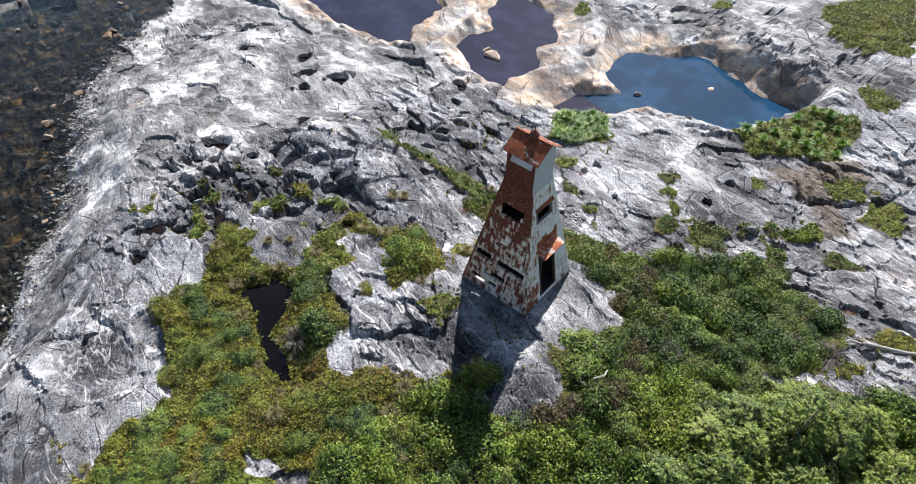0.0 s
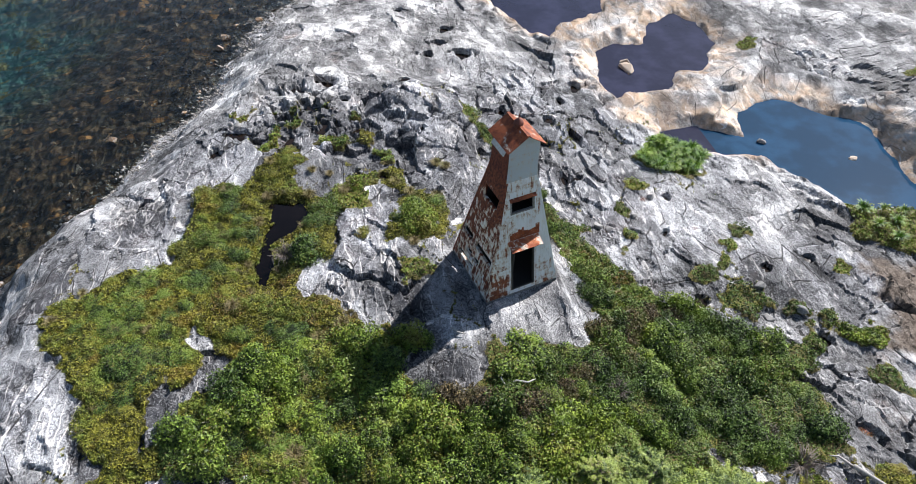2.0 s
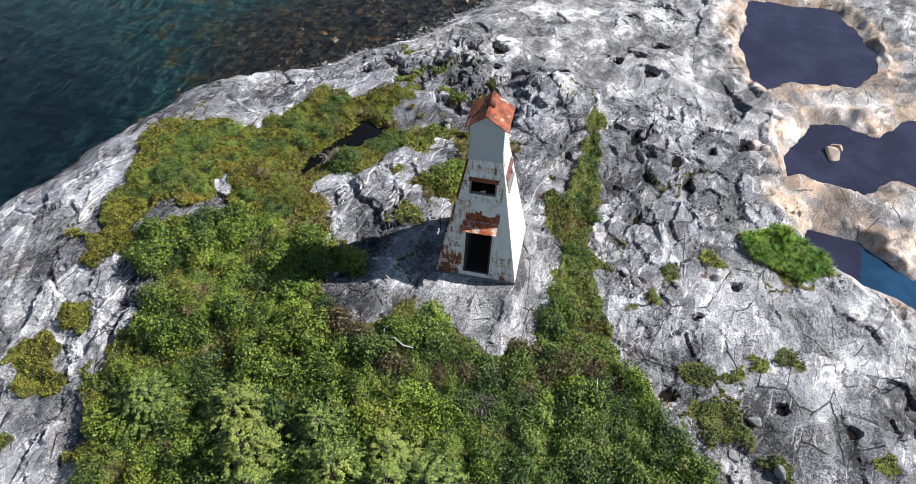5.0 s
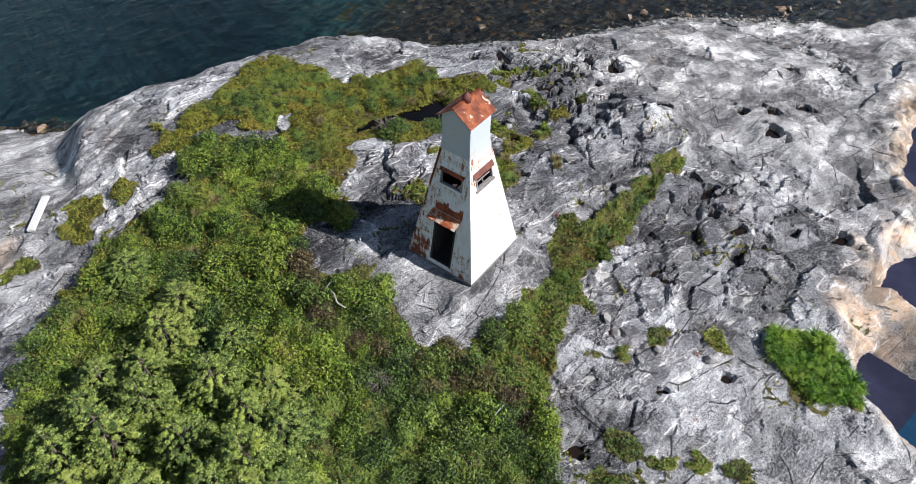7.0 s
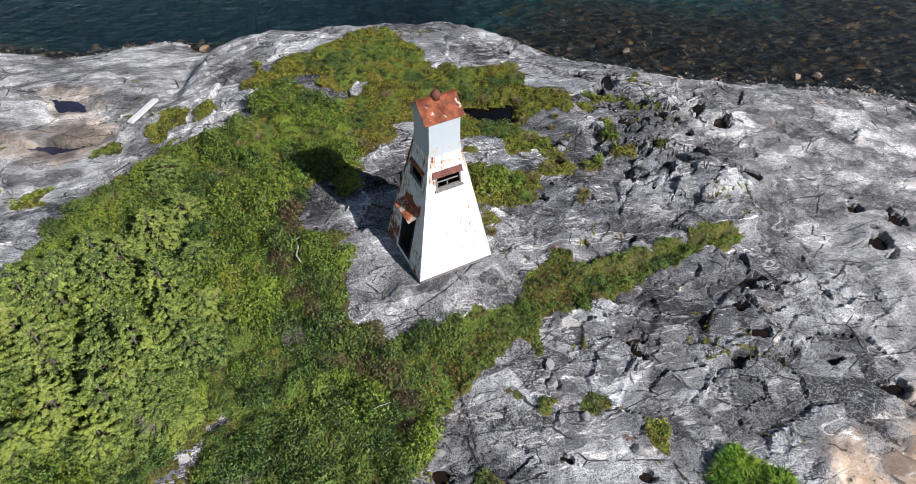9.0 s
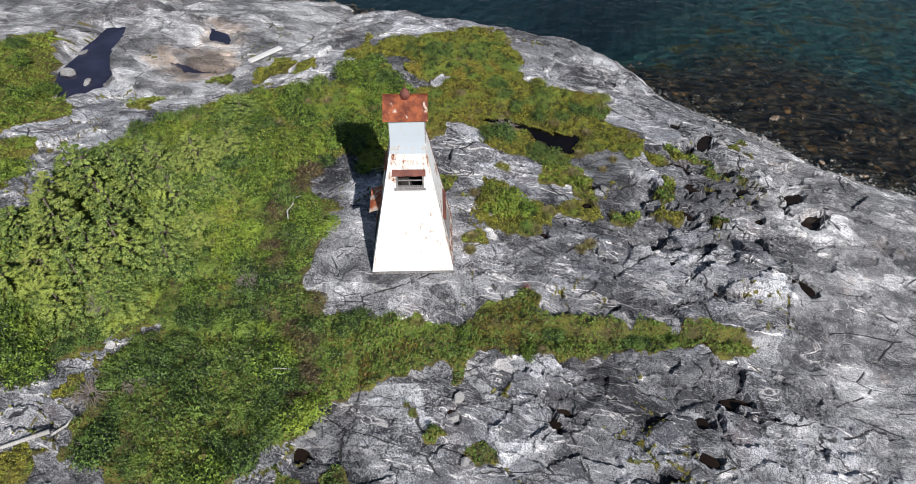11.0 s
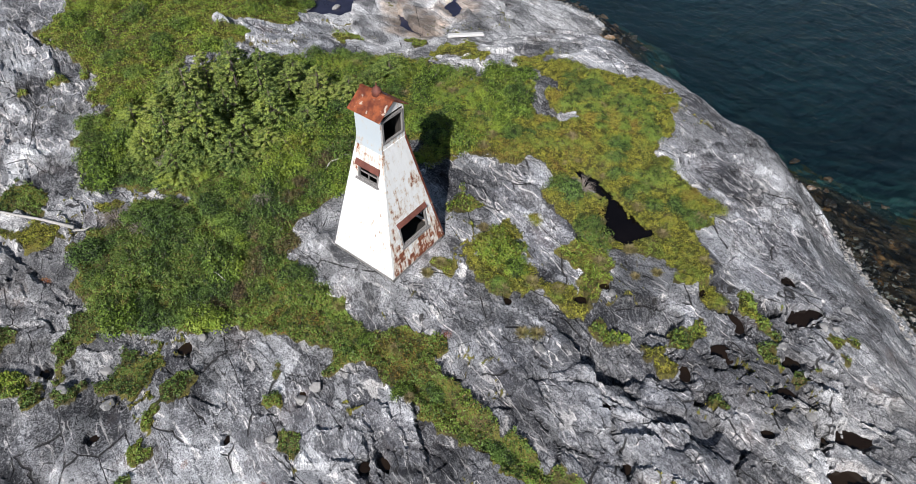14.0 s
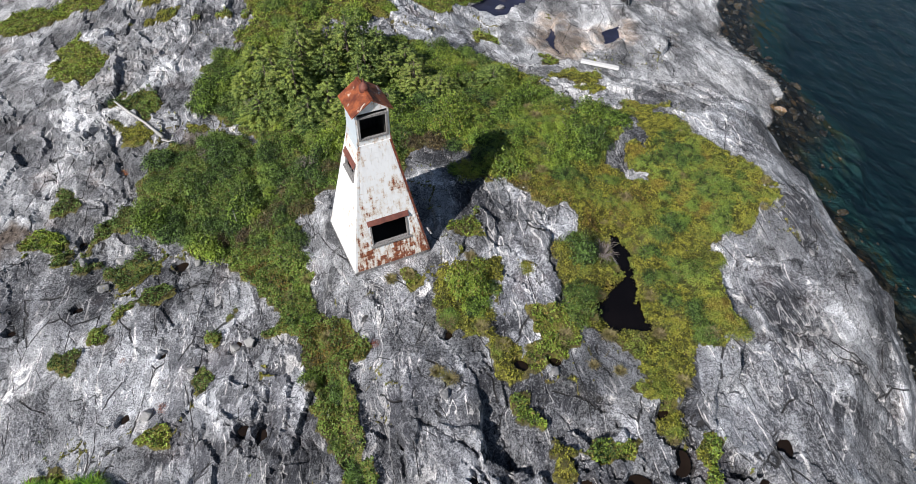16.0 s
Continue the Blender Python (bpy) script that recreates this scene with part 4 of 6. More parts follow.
    z = np.where(shore > 3, np.maximum(z, SEA_LEVEL + np.clip(shore * 0.2, 0, 0.2)), z)
    out = np.clip(-shore, 0, 200)
    bed = SEA_LEVEL - 0.05 - (0.09 + 0.48 * (1 - ease(y, 10, 32))) * np.clip(out, 0, 7) - (0.14 + 0.32 * (1 - ease(y, 8, 24))) * np.clip(out - 6, 0, 14) + 0.25 * n1 * ease(out, 0, 1)
    z = np.where(shore <= 0, bed, z)
    earth = 1 - ease(outline(EARTH, x, y) + 0.9 * n1, -0.3, 0.5)
    pale = np.clip(ease(y + 5 * b2 - 0.25 * abs(x - 9), 24.8, 30.5) + 0.9 * np.exp(-((x - 2.3) / 3.2) ** 2 - ((y - 28.0) / 3.2) ** 2) + (0.75 - 0.35 * ease(y, 14, 18) * (1 - ease(y, 25, 29))) * (1 - ease(shore + 2 * b1, 2.0, 5.5))
                   + ease(x + 3 * b2, 23, 29) * 0.75 * ease(y, 11, 15) + 0.8 * (1 - ease(y + 2 * b1, 1, 7)) * (1 - ease(x, 1, 6)) + 0.65 * ease(x + b1, 20, 23) * (1 - ease(y, 8, 12)) + 0.15 * dome_e + 0.45 * dome_t + 0.25 * pad, 0, 1)
    wet = 1 - ease(z + 0.15 * n2, SEA_LEVEL - 0.12, SEA_LEVEL + 0.12)
    deep = ease(-z, 4.0, 9.0)
    return z, dict(dusk=dusk, earth=earth * (1 - veg), veg=veg, pale=pale, tan=tan * (1 - veg), wet=wet * (shore < 4), deep=deep, tone=tone, crack=crack * (1 - veg))


def spread(lo, hi, fine, reach):
    """Coordinates that are fine from lo to hi and widen out to reach."""
    mid = list(np.arange(lo, hi, fine))
    up, down, s, a, c = [], [], fine, hi, lo
    while a < reach:
        up.append(a)
        a += s
        s *= 1.09
    s = fine
    while c > -reach:
        c -= s
        down.append(c)
        s *= 1.09
    return np.array(down[::-1] + mid + up)


gx, gy = spread(-12.0, 37.0, FINE, 1400), spread(-7.0, 44.0, FINE, 1400)
mx, my = np.meshgrid(gx, gy)
shake = np.random.default_rng(3)
mx = mx + np.gradient(gx)[None, :] * shake.uniform(-0.33, 0.33, mx.shape) * (np.gradient(gx)[None, :] < 0.4)
my = my + np.gradient(gy)[:, None] * shake.uniform(-0.33, 0.33, my.shape) * (np.gradient(gy)[:, None] < 0.4)
mz, kinds = terrain(mx.ravel(), my.ravel())
nx, ny = len(gx), len(gy)
ids = np.arange(nx * ny).reshape(ny, nx)
quads = np.stack([ids[:-1, :-1], ids[:-1, 1:], ids[1:, 1:], ids[1:, :-1]], -1).reshape(-1, 4)
ground_mesh = fast_mesh("ground", np.stack([mx.ravel(), my.ravel(), mz], -1), quads, GROUND, False)
far_face = (np.gradient(gx)[None, :-1] + np.gradient(gy)[:-1, None] > 0.9).ravel()
bank_face = (kinds["tan"].reshape(ny, nx)[:-1, :-1] > 0.35).ravel()
ground_mesh.polygons.foreach_set("use_smooth", far_face | bank_face)
for key, values in kinds.items():
    ground_mesh.attributes.new(key, "FLOAT", "POINT").data.foreach_set("value", values.astype(np.float32))
grid_z, grid_veg = mz.reshape(ny, nx), kinds["veg"].reshape(ny, nx)


def on_grid(table, x, y):
    x, y = np.atleast_1d(np.asarray(x, float)), np.atleast_1d(np.asarray(y, float))
    i, j = np.clip(np.searchsorted(gx, x) - 1, 0, nx - 2), np.clip(np.searchsorted(gy, y) - 1, 0, ny - 2)
    a, c = (x - gx[i]) / (gx[i + 1] - gx[i]), (y - gy[j]) / (gy[j + 1] - gy[j])
    return (table[j, i] * (1 - a) + table[j, i + 1] * a) * (1 - c) + (table[j + 1, i] * (1 - a) + table[j + 1, i + 1] * a) * c


def height(x, y):
    return on_grid(grid_z, x, y)


ground = tagged(new("ground", ground_mesh), "grey banded bedrock with white veins, cracks and patches of soil", "ground", kind="structure")


def water_sheet(name, pts, level, mat, label):
    bm = bmesh.new()
    face = bm.faces.new([bm.verts.new((x, y, level)) for x, y in pts])
    face.normal_update()
    if face.normal.z < 0:
        face.normal_flip()
    bmesh.ops.triangulate(bm, faces=bm.faces)
    ob = part(name, bm, mat, None, label)
    return tagged(ob, category="water", kind="structure")


def grown(pts, by):
    cx, cy = sum(p[0] for p in pts) / len(pts), sum(p[1] for p in pts) / len(pts)
    return [(x + by * (x - cx) / math.hypot(x - cx, y - cy), y + by * (y - cy) / math.hypot(x - cx, y - cy)) for x, y in pts]


water_sheet("sea_water", [(-1400, -1400), (20, -1400), (-20, -30), (-4, -5), (0, 20), (4, 30), (16, 48), (60, 400), (60, 1400), (-1400, 1400)], SEA_LEVEL, SEA, "clear dark sea water with small ripples over a stony bed")
for name, (pts, level, depth) in pools.items():
    water_sheet(name + "_water", grown(pts, 0.7), level, {"pond": POND, "pool_blue": BLUE_POOL}.get(name, POOL),
                "black peaty pond water" if name == "pond" else "still brown tide pool water, sky reflection partly in its colour")
water_sheet("pool_arm_water", [(26.4, 20.6), (25.4, 20.8), (23.6, 21.6), (23.0, 24.2), (23.8, 24.8), (26.3, 24.6)], -2.894, POOL, "still brown shallow water in the pool's western arm")
for hx, hy, ra, rb, turn, depth in HOLLOWS:
    c, s = math.cos(radians(turn)), math.sin(radians(turn))
    ring = [(hx + 0.85 * ra * math.cos(k * 0.5236) * c - 0.85 * rb * math.sin(k * 0.5236) * s, hy + 0.85 * ra * math.cos(k * 0.5236) * s + 0.85 * rb * math.sin(k * 0.5236) * c) for k in range(12)]
    water_sheet("puddle_water", ring, float(height(hx, hy)[0]) + 0.7 * depth, PUDDLE, "dark rainwater in a rock hollow")


# ---- the tower ----
BASE_Z, TOP_Z, EAVE_Z, RIDGE_Z = 0.73, 5.72, 6.95, 7.44
HALF_BASE, HALF_TOP = 1.51, 0.585
tower = thing("lighthouse", pose(11.6, 12.25, 0, 0, 0, 15), "small derelict tapered lighthouse tower, white paint peeling to rust", "lighthouse")


def half(z):
    return HALF_BASE + (HALF_TOP - HALF_BASE) * (z - BASE_Z) / (TOP_Z - BASE_Z)


SIDES = {"wall_south": 0, "wall_east": 90, "wall_north": 180, "wall_west": 270}
# openings of each wall, seen from outside: left, right, bottom, top
OPENINGS = {"wall_south": [(-0.46, 0.50, 0.92, 2.86), (-0.46, 0.49, 4.28, 4.84)], "wall_east": [(-0.45, 0.50, 4.30, 4.84)],
            "wall_north": [(-0.68, 0.76, 1.70, 2.66)],
            "wall_west": [(-0.45, 0.50, 4.30, 4.80), (-1.14, -0.42, 2.10, 2.42), (-0.14, 1.08, 2.10, 2.40), (-0.60, 0.34, 1.46, 1.73), (-1.16, 0.05, 1.03, 1.25)]}


def on_wall(side, s, z, d):
    """A point of a wall's face: s to the right as seen from outside, d outwards."""
    a = radians(SIDES[side])
    y = -(half(z) + d)
    return Vector((s * math.cos(a) - y * math.sin(a), s * math.sin(a) + y * math.cos(a), z))


def wall_mesh(side, thick=0.10):
    bm = bmesh.new()
    holes = OPENINGS[side]
    zs = sorted({BASE_Z, TOP_Z, *(h[2] for h in holes), *(h[3] for h in holes)})

    def quad(*pts, inner=False):
        bm.faces.new([bm.verts.new(p) for p in pts]).material_index = 1 if inner else 0
    for z0, z1 in zip(zs, zs[1:]):
        cuts = sorted((h[0], h[1]) for h in holes if h[2] <= z0 and h[3] >= z1)
        edges0, edges1 = [-half(z0)], [-half(z1)]
        for l, r in cuts:
            edges0 += [l, r]
            edges1 += [l, r]
        edges0.append(half(z0))
        edges1.append(half(z1))
        for i in range(0, len(edges0), 2):
            a, c, e, f = edges0[i], edges0[i + 1], edges1[i + 1], edges1[i]
            quad(on_wall(side, a, z0, 0), on_wall(side, c, z0, 0), on_wall(side, e, z1, 0), on_wall(side, f, z1, 0))
            k = thick
            a, f = (a + k, f + k) if i == 0 else (a, f)
            c, e = (c - k, e - k) if i == len(edges0) - 2 else (c, e)
            quad(on_wall(side, c, z0, -k), on_wall(side, a, z0, -k), on_wall(side, f, z1, -k), on_wall(side, e, z1, -k), inner=True)
    for l, r, z0, z1 in holes:
        for (sa, za), (sc, zc) in (((l, z0), (r, z0)), ((r, z0), (r, z1)), ((r, z1), (l, z1)), ((l, z1), (l, z0))):
            quad(on_wall(side, sa, za, 0), on_wall(side, sa, za, -thick), on_wall(side, sc, zc, -thick), on_wall(side, sc, zc, 0))
    quad(*[on_wall(side, s * half(BASE_Z), BASE_Z, 0) for s in (1, -1)], on_wall(side, -half(BASE_Z) + thick, BASE_Z, -thick), on_wall(side, half(BASE_Z) - thick, BASE_Z, -thick))
    quad(*[on_wall(side, s * half(TOP_Z), TOP_Z, 0) for s in (-1, 1)], on_wall(side, half(TOP_Z) - thick, TOP_Z, -thick), on_wall(side, -half(TOP_Z) + thick, TOP_Z, -thick))
    bmesh.ops.remove_doubles(bm, verts=bm.verts, dist=0.0005)
    return bm


LABELS = {"wall_south": "white wall with rust streaks", "wall_east": "bright white painted wall", "wall_north": "white wall with peeling shingles", "wall_west": "rust-red shingled wall with broken slots"}
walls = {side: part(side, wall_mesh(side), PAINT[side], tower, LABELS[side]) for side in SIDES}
# inner faces take the near-black wood, so the rooms look unlit
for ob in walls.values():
    ob.data.materials.append(SHADE_WOOD)


def strip(bm, side, s0, s1, z0, z1, d0, d1):
    """A bar that lies along a wall."""
    vs = [bm.verts.new(on_wall(side, s, z, d)) for d in (d0, d1) for z in (z0, z1) for s in (s0, s1)]
    for f in ((0, 1, 3, 2), (4, 6, 7, 5), (0, 4, 5, 1), (2, 3, 7, 6), (1, 5, 7, 3), (0, 2, 6, 4)):
        bm.faces.new([vs[i] for i in f])
    bmesh.ops.recalc_face_normals(bm, faces=bm.faces)


def frame_of(side, hole, mat, wide=0.055, name="window_frame"):
    l, r, z0, z1 = hole
    bm = bmesh.new()
    strip(bm, side, l, l + wide, z0, z1, -0.07, 0.025)
    strip(bm, side, r - wide, r, z0, z1, -0.07, 0.025)
    strip(bm, side, l + wide, r - wide, z1 - wide, z1, -0.07, 0.022)
    strip(bm, side, l + wide, r - wide, z0, z0 + wide * 0.8, -0.07, 0.022)
    return part(name, bm, mat, tower, "weathered grey timber frame")


def sill_of(side, hole):
    l, r, z0, z1 = hole
    bm = bmesh.new()
    strip(bm, side, l - 0.06, r + 0.06, z0 - 0.06, z0 - 0.004, -0.04, 0.07)
    return part("window_sill", bm, WOOD, tower, "grey timber sill")


def awning_of(side, l, r, z, fall, out, mat, label):
    bm = bmesh.new()
    n = 7
    rows = []
    for i in range(n + 1):
        s = l + (r - l) * i / n
        lift = 0.012 * math.sin(i * 2.4)
        rows.append([on_wall(side, s, z, 0.01), on_wall(side, s, z - fall + lift, 0.0)])
        a = on_wall(side, s, z, 0.0) - on_wall(side, s, z, 1.0)
        rows[-1][1] = rows[-1][0] - a * out + Vector((0, 0, -fall + lift))
    top = [[bm.verts.new(p) for p in row] for row in rows]
    low = [[bm.verts.new(p - Vector((0, 0, 0.02))) for p in row] for row in rows]
    for i in range(n):
        bm.faces.new((top[i][0], top[i][1], top[i + 1][1], top[i + 1][0]))
        bm.faces.new((low[i][0], low[i + 1][0], low[i + 1][1], low[i][1]))
        bm.faces.new((top[i][1], low[i][1], low[i + 1][1], top[i + 1][1]))
        bm.faces.new((top[i][0], top[i + 1][0], low[i + 1][0], low[i][0]))
    for i in (0, n):
        bm.faces.new((top[i][0], low[i][0], low[i][1], top[i][1]))
    bmesh.ops.recalc_face_normals(bm, faces=bm.faces)
    return part("awning", bm, mat, tower, label)


for side, i in (("wall_south", 1), ("wall_east", 0), ("wall_north", 0)):
    frame_of(side, OPENINGS[side][i], WOOD)
    if side != "wall_south":
        sill_of(side, OPENINGS[side][i])
frame_of("wall_south", OPENINGS["wall_south"][0], SHADE_WOOD, 0.06, "door_frame")
awning_of("wall_south", -0.60, 0.66, 3.16, 0.16, 0.42, AWNING, "rusty corrugated iron door hood")
awning_of("wall_south", -0.50, 0.54, 4.93, 0.09, 0.10, ROOF, "rusty iron window hood")
awning_of("wall_east", -0.56, 0.56, 5.02, 0.20, 0.12, AWNING_RED, "rusty iron window hood")
awning_of("wall_north", -0.76, 0.82, 2.80, 0.16, 0.13, AWNING_RED, "red-brown iron window hood")
# old flashing rusting above the door hood, ragged along its top
bm = bmesh.new()
for i in range(15):
    s0, s1 = -0.50 + 1.20 * i / 15, -0.50 + 1.20 * (i + 1) / 15 - 0.004
    strip(bm, "wall_south", s0, s1, 3.18, 3.42 + 0.34 * random.random() * (0.5 + 0.5 * math.sin(i * 0.62 - 1.2)), 0.016, 0.022)
part("flashing", bm, ROOF, tower, "ragged rusty flashing")
# broken sash inside the east window
bm = bmesh.new()
strip(bm, "wall_east", -0.39, 0.44, 4.52, 4.55, -0.09, -0.05)
strip(bm, "wall_east", -0.02, 0.02, 4.35, 4.51, -0.09, -0.05)
part("broken_sash", bm, WOOD, tower, "broken grey window sash")
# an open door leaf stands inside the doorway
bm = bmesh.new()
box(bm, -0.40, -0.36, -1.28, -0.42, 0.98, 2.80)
part("door_leaf", bm, SHADE_WOOD, tower, "open plank door toned near-black for inside shade")

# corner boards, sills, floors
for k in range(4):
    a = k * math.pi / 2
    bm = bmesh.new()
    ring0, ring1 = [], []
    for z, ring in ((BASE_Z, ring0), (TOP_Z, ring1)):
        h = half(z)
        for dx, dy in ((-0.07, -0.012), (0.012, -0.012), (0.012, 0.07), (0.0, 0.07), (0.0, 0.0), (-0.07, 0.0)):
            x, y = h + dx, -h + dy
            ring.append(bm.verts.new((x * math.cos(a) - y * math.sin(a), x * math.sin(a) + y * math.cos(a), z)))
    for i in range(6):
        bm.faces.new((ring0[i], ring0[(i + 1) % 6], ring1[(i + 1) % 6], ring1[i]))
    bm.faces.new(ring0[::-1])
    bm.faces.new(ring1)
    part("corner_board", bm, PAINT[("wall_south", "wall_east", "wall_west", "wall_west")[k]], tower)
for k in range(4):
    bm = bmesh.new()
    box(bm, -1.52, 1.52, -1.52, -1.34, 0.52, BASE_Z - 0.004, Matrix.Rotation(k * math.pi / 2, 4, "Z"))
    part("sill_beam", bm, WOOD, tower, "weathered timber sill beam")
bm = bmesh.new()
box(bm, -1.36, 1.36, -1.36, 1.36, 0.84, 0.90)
part("floor", bm, SHADE_WOOD, tower, "plank floor toned near-black for inside shade")
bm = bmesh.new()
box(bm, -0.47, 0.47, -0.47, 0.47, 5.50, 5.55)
part("lantern_floor", bm, SHADE_WOOD, tower, "plank floor toned near-black for inside shade")
# unseen floor, added only to stop light shafts inside the tower
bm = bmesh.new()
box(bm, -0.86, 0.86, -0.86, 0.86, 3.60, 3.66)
part("light_stop_floor", bm, SHADE_WOOD, tower, "plank floor toned near-black for inside shade")

# lantern room: three clad sides and one open to the north
LH = 0.565
for k, (side, mat, label) in enumerate((("lantern_wall", CLADDING, "grey-white clapboard"), ("lantern_wall", CLADDING, "grey-white clapboard"), ("lantern_wall", CLADDING, "open lantern front"), ("lantern_wall", RUSTED_CLADDING, "rust-red sheet cladding"))):
    turn = Matrix.Rotation(k * math.pi / 2, 4, "Z")
    bm = bmesh.new()
    if k != 2:
        rows = 9
        boards = []
        for j in range(rows):  # lapped boards
            bm = bmesh.new()
            z0, z1 = 5.60 + (EAVE_Z - 5.60) * j / rows, 5.60 + (EAVE_Z - 5.60) * (j + 1) / rows
            flare = 0.045 * max(0.0, 1 - j / 2.5)
            f2 = 0.045 * max(0.0, 1 - (j + 1) / 2.5)
            vs = [bm.verts.new(p) for p in ((-LH - flare, -LH - flare - 0.024, z0), (LH + flare, -LH - flare - 0.024, z0), (LH + f2, -LH - f2, z1), (-LH - f2, -LH - f2, z1),
                                            (-LH + 0.05, -LH + 0.06, z0), (LH - 0.05, -LH + 0.06, z0), (LH - 0.05, -LH + 0.06, z1), (-LH + 0.05, -LH + 0.06, z1))]
            for f in ((0, 1, 2, 3), (5, 4, 7, 6), (0, 4, 5, 1), (3, 2, 6, 7), (1, 5, 6, 2), (4, 0, 3, 7)):
                bm.faces.new([vs[i] for i in f])
            bmesh.ops.transform(bm, matrix=turn, verts=bm.verts)
            boards.append(bm)
        bm = bmesh.new()
        box(bm, -LH + 0.02, LH - 0.02, -LH + 0.061, -LH + 0.08, 5.60, EAVE_Z)
    else:
        box(bm, -LH, LH, -LH, -LH + 0.06, 5.60, 5.92)
        box(bm, -LH, -LH + 0.05, -LH, -LH + 0.06, 5.92, EAVE_Z)
        box(bm, LH - 0.05, LH, -LH, -LH + 0.06, 5.92, EAVE_Z)
    bmesh.ops.transform(bm, matrix=turn, verts=bm.verts)
    lw = part(side, bm, SHADE_WOOD if k != 2 else PAINT["wall_north"], tower, label)
    if k != 2:
        for board in boards:
            part("board", board, mat, lw)
    if k == 2:
        bm = bmesh.new()
        for x0, x1, z0, z1 in ((-0.52, -0.45, 5.93, 6.84), (0.45, 0.52, 5.93, 6.84), (-0.449, 0.449, 6.77, 6.84), (-0.449, 0.449, 5.93, 5.99)):
            box(bm, x0, x1, -LH - 0.03, -LH + 0.05, z0, z1)
        bmesh.ops.transform(bm, matrix=turn, verts=bm.verts)
        part("lantern_frame", bm, WOOD, tower, "weathered grey timber frame")

# gables under the roof
for s in (-1, 1):
    bm = bmesh.new()
    y0, y1 = s * LH, s * (LH - 0.05)
    a = [bm.verts.new((x, y0, z)) for x, z in ((-LH, EAVE_Z + 0.002), (LH, EAVE_Z + 0.002), (0, RIDGE_Z - 0.05))]
    c = [bm.verts.new((x, y1, z)) for x, z in ((-LH, EAVE_Z + 0.002), (LH, EAVE_Z + 0.002), (0, RIDGE_Z - 0.05))]
    bm.faces.new(a)
    bm.faces.new(c[::-1])
    for i in range(3):
        bm.faces.new((a[i], a[(i + 1) % 3], c[(i + 1) % 3], c[i]))
    bmesh.ops.recalc_face_normals(bm, faces=bm.faces)
    part("gable", bm, CLADDING if s < 0 else PAINT["wall_north"], tower)
roof = new("roof")
roof.parent = tower
tagged(roof, "rusty orange-red sheet iron roof")
slope = math.atan2(RIDGE_Z - EAVE_Z, 0.70)
run = math.hypot(RIDGE_Z - EAVE_Z, 0.70)
for s in (-1, 1):
    for j in range(3):
        bm = bmesh.new()
        y0, y1 = -0.74 + 1.42 * j / 3, -0.74 + 1.42 * (j + 1) / 3 + (0.02 if j < 2 else 0)
        lift = 0.004 * j
        m = Matrix.Translation((0, 0, RIDGE_Z + lift)) @ Matrix.Rotation(s * slope, 4, "Y")
        x0, x1 = (0.0, run + 0.02) if s > 0 else (-run - 0.02, 0.0)
        box(bm, x0, x1, y0, y1, -0.022, 0.0, m)
        part("roof_sheet", bm, ROOF, roof)
bm = bmesh.new()
box(bm, -0.05, 0.05, -0.745, 0.69, -0.012, 0.018, Matrix.Translation((0, 0, RIDGE_Z + 0.004)))
part("ridge_cap", bm, ROOF, tower)
bm = bmesh.new()
box(bm, -0.30, 0.02, -0.44, 0.40, -0.006, 0.006, Matrix.Translation((-0.62, -0.10, 6.99)) @ Matrix.Rotation(-1.05, 4, "Y"))
part("loose_sheet", bm, TIN, tower, "pale loose tin sheet at the eave")
vent = new("roof_vent")
vent.parent = tower
vent.location = (0.0, -0.03, RIDGE_Z - 0.02)
tagged(vent, "rusty ball vent with a spike")
bm = bmesh.new()
lathe(bm, [(0.155, -0.06), (0.15, 0.03), (0.17, 0.06), (0.155, 0.13), (0.11, 0.20), (0.05, 0.25), (0.02, 0.27)])
part("vent_ball", bm, AWNING_RED, vent, smooth=True)
bm = bmesh.new()
lathe(bm, [(0.024, 0.26), (0.02, 0.36), (0.006, 0.43)], 8)
part("vent_spike", bm, AWNING_RED, vent)


# ---- leaves, shrubs and trees ----
rng = np.random.default_rng(7)


def leaves(points, normals, size, jitter, rg, wide=0.55):
    """Pointed leaves at points, facing roughly along normals."""
    n = len(points)
    nor = normals + jitter * rg.normal(size=(n, 3))
    nor /= np.linalg.norm(nor, axis=1, keepdims=True) + 1e-9
    t = np.cross(nor, rg.normal(size=(n, 3)))
    t /= np.linalg.norm(t, axis=1, keepdims=True) + 1e-9
    c = np.cross(nor, t)
    s = (size * rg.uniform(0.65, 1.35, n))[:, None]
    verts = np.stack([points - t * s * 0.4 - c * s * wide * 0.55, points - t * s * 0.4 + c * s * wide * 0.55 + nor * s * 0.08, points + t * s * 0.6 - nor * s * 0.08], 1).reshape(-1, 3)
    return verts, np.arange(3 * n).reshape(n, 3)


